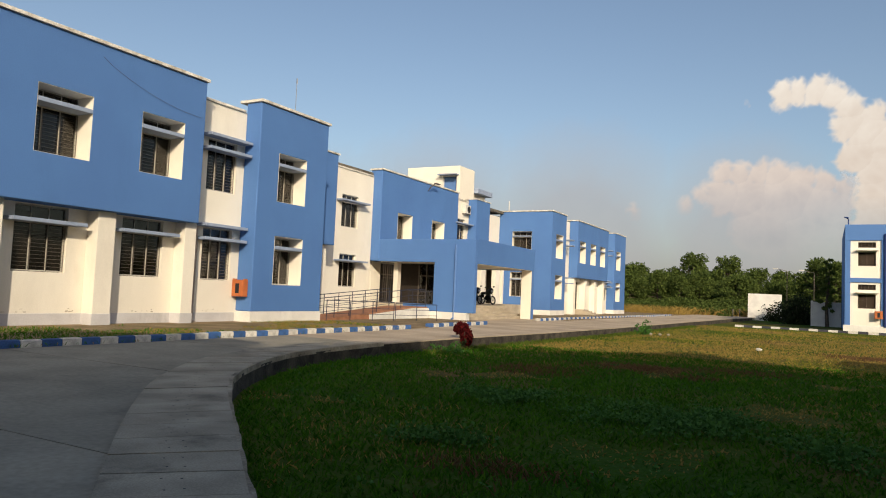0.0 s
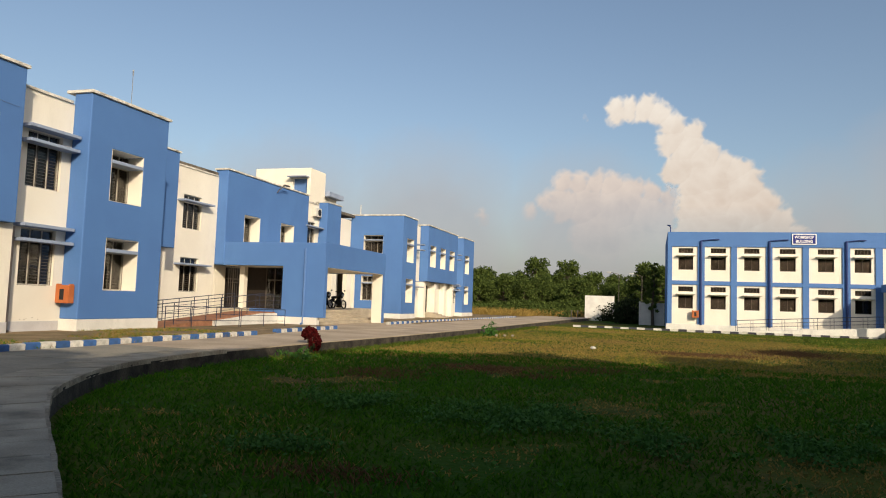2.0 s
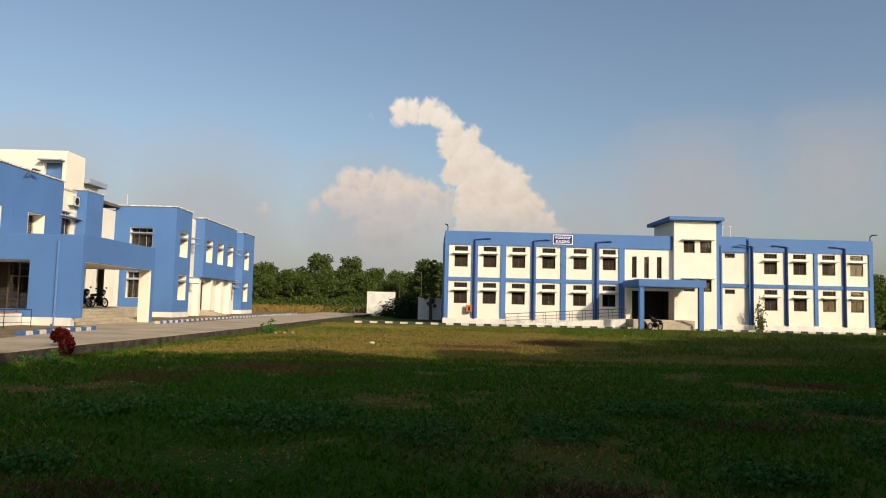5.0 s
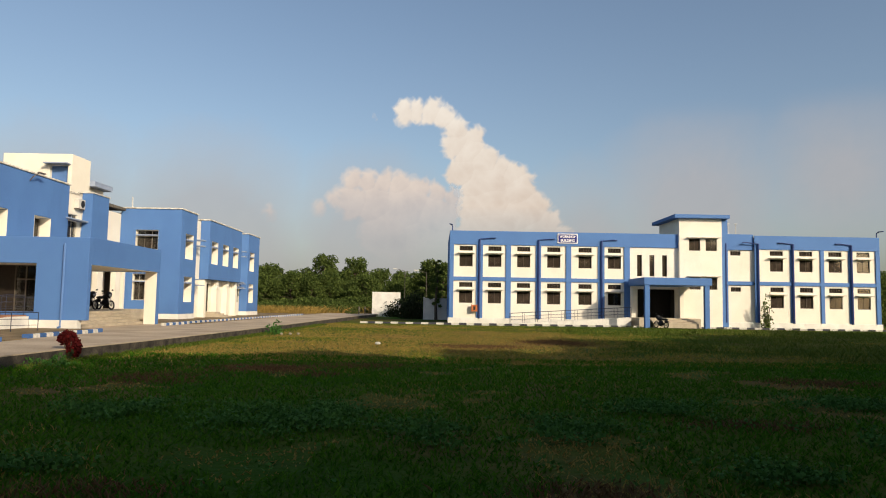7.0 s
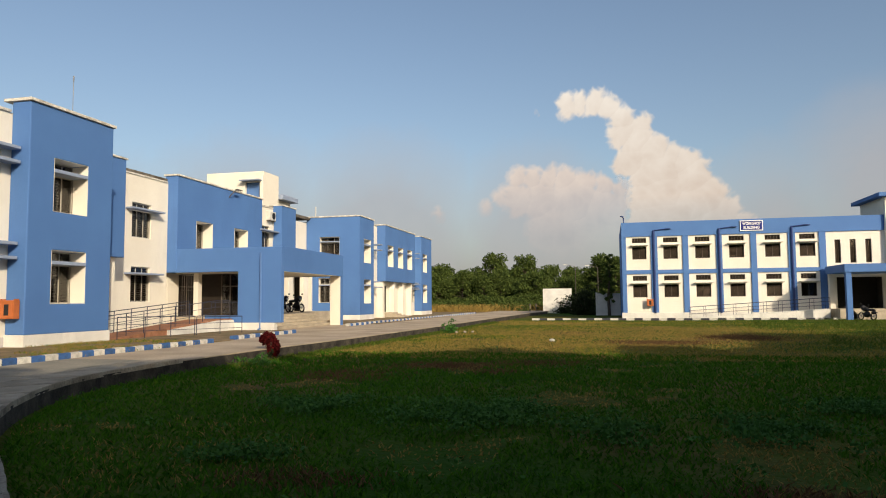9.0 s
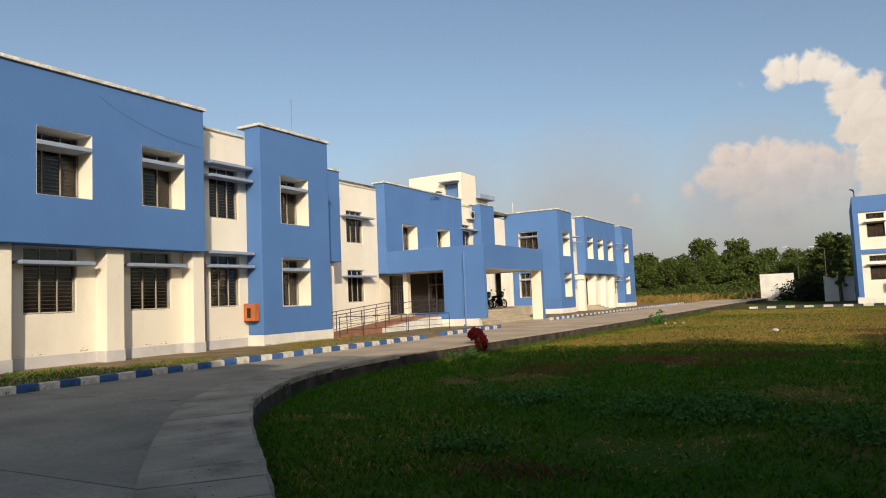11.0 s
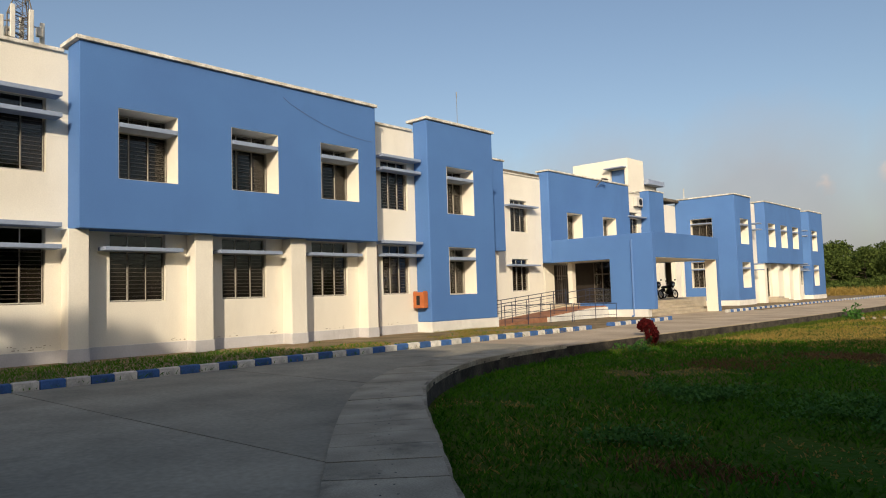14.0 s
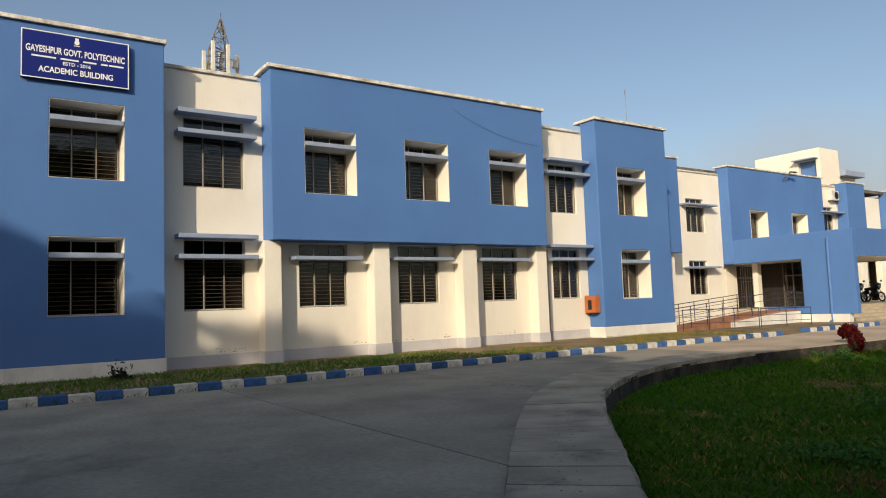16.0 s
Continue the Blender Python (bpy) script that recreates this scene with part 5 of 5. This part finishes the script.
def blades(name, x, y, z, h, w, mat, label, category):
    n = len(x)
    a = rng.uniform(0, 2 * math.pi, n)
    lean = rng.uniform(0.2, 1.6, n) * h
    b = rng.uniform(0, 2 * math.pi, n)
    dx, dy = np.cos(a) * w / 2, np.sin(a) * w / 2
    lx, ly = np.cos(b) * lean, np.sin(b) * lean
    p = [np.stack(t, 1) for t in ((x - dx, y - dy, z), (x + dx, y + dy, z), (x + dx * 0.7 + lx * 0.35, y + dy * 0.7 + ly * 0.35, z + h * 0.6), (x + lx, y + ly, z + h), (x - dx * 0.7 + lx * 0.35, y - dy * 0.7 + ly * 0.35, z + h * 0.6))]
    v = np.stack(p, 1).reshape(-1, 3)
    me = bpy.data.meshes.new(name)
    me.from_pydata(v.tolist(), [], np.arange(5 * n).reshape(n, 5).tolist())
    me.materials.append(mat)
    return tagged(new(name, me), label, category, kind="stuff")


def field_edge(y):
    pts = sorted([(p[1], p[0]) for p in INNER] + [(23, -11.3), (40, -10.4), (60, -10.1), (82, -9.6)])
    return np.interp(y, [p[0] for p in pts], [p[1] for p in pts])


def field_points(n, y0, y1, power=1.0):
    y = y0 + (y1 - y0) * rng.random(n) ** power
    half = 0.75 * (y + 4) + 4
    x = np.maximum(-12, -half) + rng.random(n) * (np.minimum(half, 44) - np.maximum(-12, -half))
    ok = x > field_edge(y) + 0.1
    return x[ok], y[ok]


def patch(x, y, f, seed, cut):
    return np.array([noise.noise((a * f, b * f, seed)) + 0.5 * noise.noise((a * f * 3, b * f * 3, seed)) for a, b in zip(x, y)]) > cut


def grass():
    x, y = field_points(150000, 2.5, 26, 1.5)
    bare = patch(x, y, 0.35, 5.1, 0.38)
    bx, by = x[bare], y[bare]
    some = rng.random(len(bx)) < 0.55
    bx, by = bx[some], by[some]
    bz = np.array([ground_height(a, b) for a, b in zip(bx, by)]) - 0.01
    blades("dry_grass", bx, by, bz, rng.uniform(0.02, 0.06, len(bx)), rng.uniform(0.014, 0.026, len(bx)) * (1 + by / 16), DRY, "low brown withered grass", "grass")
    x, y = x[~bare], y[~bare]
    z = np.array([ground_height(a, b) for a, b in zip(x, y)]) - 0.01
    far = 1 + y / 16
    blades("grass", x, y, z, rng.uniform(0.025, 0.085, len(x)) * (0.8 + 0.25 * far), rng.uniform(0.012, 0.022, len(x)) * far, GRASS, "short green field grass", "grass")
    # beyond the tree shade, blades take sunlit tints besides real dry patches
    x, y = field_points(150000, 24, 66, 1.25)
    z = np.array([ground_height(a, b) for a, b in zip(x, y)]) - 0.01
    tone = np.array([noise.noise((a * 0.09, b * 0.16, 2.2)) + 0.6 * noise.noise((a * 0.35, b * 0.5, 8.1)) for a, b in zip(x, y)])
    tone += 0.25 * rng.normal(size=len(x)) + 0.36 - 0.09 * np.clip(x - 6, 0, 12) - 0.5 * np.clip((y - 50) / 12, 0, 1)
    for m, mat, nm, lab in ((tone < -0.15, SUNLIT_GRASS, "grass", "short green field grass farther off"), ((tone >= -0.15) & (tone < 0.22), YELLOW_LIT_GRASS, "grass", "short yellowing field grass farther off, sunlight in its colour"), (tone >= 0.22, DRY, "dry_grass", "patches of dry yellow grass in the field")):
        blades(nm, x[m], y[m], z[m], rng.uniform(0.025, 0.085, m.sum()), rng.uniform(0.02, 0.05, m.sum()), mat, lab, "grass")
    # rank tufts in the far field
    x, y = field_points(26000, 26, 64, 1.0)
    m = (x > 8) & patch(x, y, 0.25, 6.6, 0.12)
    x, y = x[m], y[m]
    blades("grass", x, y, np.array([ground_height(a, b) for a, b in zip(x, y)]), rng.uniform(0.12, 0.38, len(x)), rng.uniform(0.02, 0.045, len(x)), SUNLIT_GRASS, "taller rank green grass in the far field", "grass")
    # brown withered patches: middle and half-widths
    for cx, cy, rx, ry in ((-7.0, 18.6, 1.3, 1.3), (-5.2, 21.5, 1.8, 1.2), (-2.6, 22.6, 1.4, 1.0), (-3.4, 20.0, 0.6, 0.6), (-3.6, 8.3, 0.9, 0.6), (-2.4, 6.6, 1.0, 0.5), (1.2, 8.6, 1.0, 0.6), (4.8, 13.0, 1.2, 0.6), (9.6, 19.5, 1.6, 1.0), (5.5, 37.0, 1.6, 2.2), (1.5, 33.0, 2.0, 1.5)):
        k = int(900 * rx * ry)
        a, b = cx + 0.5 * rx * rng.normal(size=k), cy + 0.5 * ry * rng.normal(size=k)
        blades("withered_grass", a, b, np.array([ground_height(u, v) for u, v in zip(a, b)]), rng.uniform(0.03, 0.10, k), rng.uniform(0.010, 0.020, k) * (1 + b / 22), WITHERED, "patch of withered brown grass", "grass")
    # dry patches near by
    x, y = field_points(30000, 3, 26, 1.3)
    m = patch(x, y, 0.3, 9.4, 0.34)
    x, y = x[m], y[m]
    z = np.array([ground_height(a, b) for a, b in zip(x, y)])
    blades("dry_grass", x, y, z, rng.uniform(0.03, 0.09, len(x)), rng.uniform(0.012, 0.026, len(x)), DRY, "patches of dry brown grass", "grass")
    # tall dry growth at the field's far left and before the wood
    n = 9000
    x, y = rng.uniform(-40, -4, n), rng.uniform(90, 106, n)
    m = ~((x > -10.5) & (y < 101) & (x < -4.5)) & (x < -15.9) | (y > 101)
    blades("tall_dry_grass", x[m], y[m], np.full(m.sum(), -0.35), rng.uniform(0.5, 1.5, m.sum()), rng.uniform(0.05, 0.1, m.sum()), DRY, "tall dry grass before the wood", "grass")
    # verge along the near wall, grass at the plinths
    n = 30000
    x, y = rng.uniform(-19.9, -14.9, n), rng.uniform(-2, 26.3, n)
    m = patch(x, y, 0.5, 7.7, 0.12) | (rng.random(n) < 0.85) & (y < 14)
    x, y = x[m], y[m]
    half = rng.random(len(x)) < np.interp(y, (11, 20), (0.97, 0.35))
    for sel, mat, nm, lab in ((half, GRASS, "grass", "thin grass on the verge by the wall"), (~half, DRY, "dry_grass", "dry grass on the verge by the wall")):
        blades(nm, x[sel], y[sel], np.full(sel.sum(), 0.02), rng.uniform(0.03, 0.10, sel.sum()), rng.uniform(0.012, 0.024, sel.sum()), mat, lab, "grass")
    # tufts along the path's edge and the far kerb
    y = rng.uniform(4, 60, 5000)
    x = field_edge(y) + 0.12 + np.abs(rng.normal(size=5000)) * 0.25
    for m, mat in ((y < 20, GRASS), (y >= 20, SUNLIT_GRASS)):
        blades("grass", x[m], y[m], np.full(m.sum(), -0.36), rng.uniform(0.05, 0.17, m.sum()), rng.uniform(0.008, 0.018, m.sum()) * (1 + y[m] / 12), mat, "longer grass along the road's edge", "grass")


def weeds():
    x, y = field_points(1500, 4, 24, 1.1)
    m = patch(x, y, 0.45, 3.9, 0.2)
    x, y = [x[m]], [y[m]]
    # spreading beds of weeds: middle and half-widths
    for cx, cy, rx, ry in ((-2.5, 12.9, 1.8, 1.9), (-0.3, 11.5, 0.9, 0.9), (1.8, 12.1, 1.0, 1.4), (3.6, 14.3, 1.3, 1.0), (3.5, 9.3, 0.8, 1.0), (-5.6, 13.3, 1.1, 1.2), (-4.8, 9.2, 0.7, 0.6), (7.5, 15.5, 1.6, 1.2), (6.2, 11.0, 1.0, 1.2)):
        k = int(210 * rx * ry)
        a, b = cx + 0.42 * rx * rng.normal(size=k), cy + 0.42 * ry * rng.normal(size=k)
        ok = a > field_edge(b) + 0.2
        x.append(a[ok])
        y.append(b[ok])
    x, y = np.concatenate(x), np.concatenate(y)
    m = patch(x, y, 1.1, 1.9, -0.05)
    x, y = x[m], y[m]
    c = []
    for a, b in zip(x, y):
        k = rng.integers(6, 14)
        r = rng.uniform(0.05, 0.16)
        p = rng.normal(size=(k, 3)) * (r, r, 0.06)
        p[:, 2] = np.abs(p[:, 2]) + 0.06
        c.append(p + (a, b, ground_height(a, b)))
    c = np.concatenate(c)
    tagged(new("weeds", quads("weeds", c, rng.uniform(0.018, 0.042, len(c)), 0.25, WEED, rng, aspect=0.75, up=0.0)), "low broad-leaved weeds in the shaded grass", "weeds", kind="stuff")


def bush(name, at, size, mat, n, leaf, label, seed, category="bush"):
    g = np.random.default_rng(seed)
    b = thing(name, label, category, at=at)
    d = g.normal(size=(n, 3))
    d /= np.linalg.norm(d, axis=1)[:, None]
    d *= (g.random(n) ** 0.5)[:, None] * np.array(size) * (1 + 0.35 * np.sin(d[:, :1] * 5 + d[:, 1:2] * 4))
    d[:, 2] = np.abs(d[:, 2])
    me = quads("foliage", d, leaf * g.uniform(0.6, 1.3, n), 1.0, mat, g)
    f = new("foliage", me)
    f.parent = b
    bm = bmesh.new()
    for k in range(7):
        a = k * 0.9
        rod(bm, (0, 0, -0.2), (size[0] * 0.6 * math.cos(a), size[1] * 0.6 * math.sin(a), size[2] * 0.7), 0.02 * max(size), 5, 0.006 * max(size))
    part("stem", bm, BARK, b, "woody stems")
    return b


undergrowth()
grass()
weeds()
bush("bush", (-4.4, 97.5, -0.35), (2.0, 1.2, 2.6), LEAF_DARK, 1500, 0.2, "dark bush before the white gate wall", 31)
bush("bush", (-6.6, 98.4, -0.35), (1.3, 0.9, 2.1), LEAF_DARK, 420, 0.16, "thin dark shrub before the white gate wall", 32)
bush("bush", (-3.3, 88.5, -0.35), (1.7, 1.1, 2.9), LEAF_DARK, 1500, 0.2, "dark bush by the compound wall", 33)
bush("bush", (31.2, 69.3, -0.3), (0.55, 0.4, 2.9), LEAF, 420, 0.12, "slender green bush against the workshop wall", 34)
bush("bush", (-9.6, 42.0, -0.35), (0.5, 0.4, 0.65), WEED, 320, 0.08, "small green bush at the road's edge", 35)
bush("bush", (-11.9, 98.5, -0.35), (0.9, 0.8, 1.3), LEAF, 420, 0.14, "green bush at the road's end", 36)
bush("bush", (-18.9, 4.4, 0.02), (0.35, 0.3, 0.45), LEAF_DARK, 120, 0.06, "small dry weed clump at the plinth", 37)
bush("bush", (-10.9, 21.2, -0.38), (0.6, 0.9, 0.28), WEED, 600, 0.045, "green weeds round the red shrub", 38)
RED_LEAF = leaf_material("red_shrub_leaves", (0.10, 0.010, 0.010), (0.035, 0.004, 0.005), 0.1)
shrub = thing("red_shrub", "dark red leafy shrub at the road's edge", "shrub", at=(-11.25, 22.8, -0.38))
g = np.random.default_rng(39)
d = g.normal(size=(3400, 3))
d /= np.linalg.norm(d, axis=1)[:, None]
bump = np.array([1 + 0.22 * noise.noise(Vector(v) * 2.3) + 0.12 * noise.noise(Vector(v) * 5.5) for v in d])
d *= ((0.55 + 0.45 * g.random(3400)) * bump)[:, None]
head = np.arange(3400) < 1700
d = np.where(head[:, None], d * (0.25, 0.25, 0.20) + (-0.12, 0, 0.70), d * (0.21, 0.21, 0.36) + (0.08, 0, 0.38))
f = new("foliage", quads("foliage", d, 0.055 * g.uniform(0.6, 1.3, 3400), 1.0, RED_LEAF, g))
f.parent = shrub
part("stem", rods(*[((0.03 * math.cos(a), 0.03 * math.sin(a), -0.1), (0.2 * math.cos(a), 0.2 * math.sin(a), 0.6)) for a in (0.3, 1.6, 2.7, 3.9, 5.2)], r=0.014, sides=5), BARK, shrub, "woody stems")
bush("bush", (-11.3, 22.7, -0.36), (0.3, 0.3, 0.3), LEAF_DARK, 420, 0.06, "dark leafy undergrowth at the red shrub's foot", 40)
st = thing("stone", "pale lump of stone in the grass", "stone", at=(-3.0, 32.9, -0.36))
bm = bmesh.new()
bmesh.ops.create_icosphere(bm, subdivisions=3, radius=0.085)
for v in bm.verts:
    v.co *= 1 + 0.3 * noise.noise(v.co * 6)
    v.co.x *= 1.5
    v.co.z = v.co.z * 0.8 + 0.1
part("lump", bm, KERB_WHITE, st, smooth=True)
for k, (x, y) in enumerate(((-8.6, 41.3), (-8.2, 41.7), (-9.0, 40.9))):
    st = thing("stone", "pale broken lump at the road's edge", "stone", "rubble", (x, y, -0.36))
    bm = bmesh.new()
    bmesh.ops.create_icosphere(bm, subdivisions=2, radius=0.1)
    for v in bm.verts:
        v.co *= 1 + 0.4 * noise.noise(v.co * 7 + Vector((k, 0, 0)))
        v.co.z = v.co.z * 0.7 + 0.08
    part("lump", bm, EDGE, st)


# ---- clouds and haze far behind everything, as glowing sheets ----
def cloud_material(name, bright, dim, strength):
    m = bpy.data.materials.new(name)
    m.use_nodes = True
    n, l = m.node_tree.nodes, m.node_tree.links
    n.remove(n["Principled BSDF"])
    at = n.new("ShaderNodeAttribute")
    at.attribute_name = "cover"
    sh = n.new("ShaderNodeAttribute")
    sh.attribute_name = "lit_tone"
    r = n.new("ShaderNodeValToRGB")
    r.color_ramp.elements[0].color, r.color_ramp.elements[1].color = (*dim, 1), (*bright, 1)
    l.new(sh.outputs["Fac"], r.inputs["Fac"])
    # the sheet glows by itself, its light and shade coming from the ramp
    e = n.new("ShaderNodeEmission")
    e.inputs["Strength"].default_value = strength
    l.new(r.outputs["Color"], e.inputs["Color"])
    t = n.new("ShaderNodeBsdfTransparent")
    mx = n.new("ShaderNodeMixShader")
    l.new(at.outputs["Fac"], mx.inputs["Fac"])
    l.new(t.outputs[0], mx.inputs[1])
    l.new(e.outputs[0], mx.inputs[2])
    l.new(mx.outputs[0], n["Material Output"].inputs["Surface"])
    return m


def fbm(p, octaves=5):
    v, a = 0.0, 1.0
    for _ in range(octaves):
        v += a * noise.noise(p)
        p, a = p * 2.1, a * 0.55
    return v


def cloud(name, far, blobs, lo, hi, mat, fade, label, soft, step=0.09, top=1.0, dark=(6.0, 16.0)):
    """A sheet far off; blobs: bearing and height in degrees and a radius. Its thickness thins out towards fade."""
    us = np.arange(lo[0], hi[0], step)
    vs = np.arange(lo[1], hi[1], step)
    verts, dens, lit_tones = [], [], []
    for u in us:
        for v in vs:
            wob = Vector((u * 0.5, v * 0.5, 0.3))
            puff = 0.55 - abs(noise.noise(Vector((u * 0.95, v * 0.95, 3.0)))) * 1.5
            puff += 0.5 * (0.5 - abs(noise.noise(Vector((u * 2.1, v * 2.1, 6.0)))) * 1.5) + 0.14 * (0.5 - abs(noise.noise(Vector((u * 4.6, v * 4.6, 1.0)))) * 1.5)
            du, dv = 0.45 * noise.noise(wob), 0.45 * noise.noise(wob + Vector((9, 4, 2)))
            best, tone = -9.0, 0.0
            for bu, bv, br in blobs:
                q = br - math.hypot(u + du - bu, v + dv - bv)
                if q > best:
                    best, tone = q, ((v - bv) * 0.6 - (u - bu) * 0.45) / br
            d = min(1, max(0, (best + 0.42 * puff) / soft)) * top
            d = d * d * (3 - 2 * d) if top == 1.0 else d
            d *= min(1, max(0, (v - fade[0]) / (fade[1] - fade[0])))
            edge = min(1, 1.2 * min(u - lo[0], hi[0] - u), 1.2 * (v - lo[1]), 0.6 * (hi[1] - v))
            verts.append((far * math.tan(radians(u)), far, far * math.tan(radians(v)) / math.cos(radians(u))))
            dens.append(d * max(0, edge))
            # painted sun shading: dim low down, brighter high and up-left on each puff
            lift = min(1, max(0, (v - dark[0]) / (dark[1] - dark[0])))
            lit_tones.append(min(1, max(0, 0.17 + 0.60 * lift + 0.16 * tone + 0.15 * puff + 0.16 * noise.noise(Vector((u * 0.7, v * 0.7, 4.0))))))
    m = len(vs)
    faces = [(i * m + j, (i + 1) * m + j, (i + 1) * m + j + 1, i * m + j + 1) for i in range(len(us) - 1) for j in range(m - 1)]
    faces = [f for f in faces if max(dens[i] for i in f) > 0]
    me = bpy.data.meshes.new(name)
    me.from_pydata(verts, [], faces)
    for nm, vals in (("cover", dens), ("lit_tone", lit_tones)):
        me.attributes.new(nm, "FLOAT", "POINT").data.foreach_set("value", vals)
    me.materials.append(mat)
    structure(new(name, me), label, "cloud")


tower = [(-3.1, 15.3, 1.0), (-2.0, 15.5, 1.0), (-0.8, 15.4, 1.1), (0.4, 15.0, 1.1), (1.3, 14.2, 1.2), (2.5, 13.5, 1.1), (1.2, 13.0, 1.2), (2.2, 12.2, 1.5), (1.9, 11.0, 1.5), (3.6, 11.4, 1.5), (5.0, 11.0, 1.1),
         (5.9, 10.4, 1.3), (3.6, 9.8, 2.0), (6.4, 9.2, 1.8), (7.4, 8.2, 1.5), (4.0, 8.0, 2.4), (6.6, 7.2, 2.4), (8.5, 6.8, 1.5), (4.2, 6.0, 2.6), (7.5, 5.6, 2.6), (9.8, 5.4, 1.3)]
shelf = [(-6.9, 9.9, 0.95), (-5.9, 9.8, 1.1), (-4.6, 9.6, 1.1), (-3.2, 9.5, 1.1), (-1.8, 9.4, 1.1), (-0.4, 9.1, 1.1), (0.7, 8.6, 1.1), (-8.2, 8.2, 0.8), (-7.0, 8.2, 1.6), (-5.0, 7.8, 2.0), (-2.6, 7.6, 2.3), (-0.4, 7.0, 2.3), (-9.6, 7.7, 0.6), (-5.7, 14.75, 0.16), (-13.6, 7.0, 0.5), (-4, 5.8, 2.6), (-1, 5.4, 2.6)]
veil = [(20, 7.5, 9.0), (30, 9.5, 7.5), (12, 4.5, 8.0), (-18, 3.5, 11.0), (-6, 4.0, 9.5), (36, 8, 7), (-29, 3, 11), (4, 2, 8), (-40, 2, 10)]
cloud("cloud_tower", 2800.0, tower, (-7, 2.5), (13, 18), cloud_material("sunlit_cumulus", (0.95, 0.86, 0.75), (0.68, 0.55, 0.45), CLOUD), (3.5, 8.0), "tall sunlit cumulus cloud", 0.55, 0.07)
cloud("cloud_shelf", 2900.0, shelf, (-15.5, 2.5), (4, 16.5), cloud_material("hazy_cumulus", (0.84, 0.71, 0.61), (0.50, 0.44, 0.43), CLOUD), (3.0, 9.3), "hazy lower cumulus cloud", 0.62, 0.08, 0.96, (5.0, 11.0))
# no cloud: a glowing grey sheet that paints haze over the low sky
cloud("haze_veil", 3000.0, veil, (-52, 0.2), (44, 16), cloud_material("painted_horizon_haze", (0.50, 0.465, 0.465), (0.44, 0.425, 0.435), CLOUD), (-3, -1), "glowing sheet painted as thin grey haze near the horizon", 6.5, 0.35, 0.72)
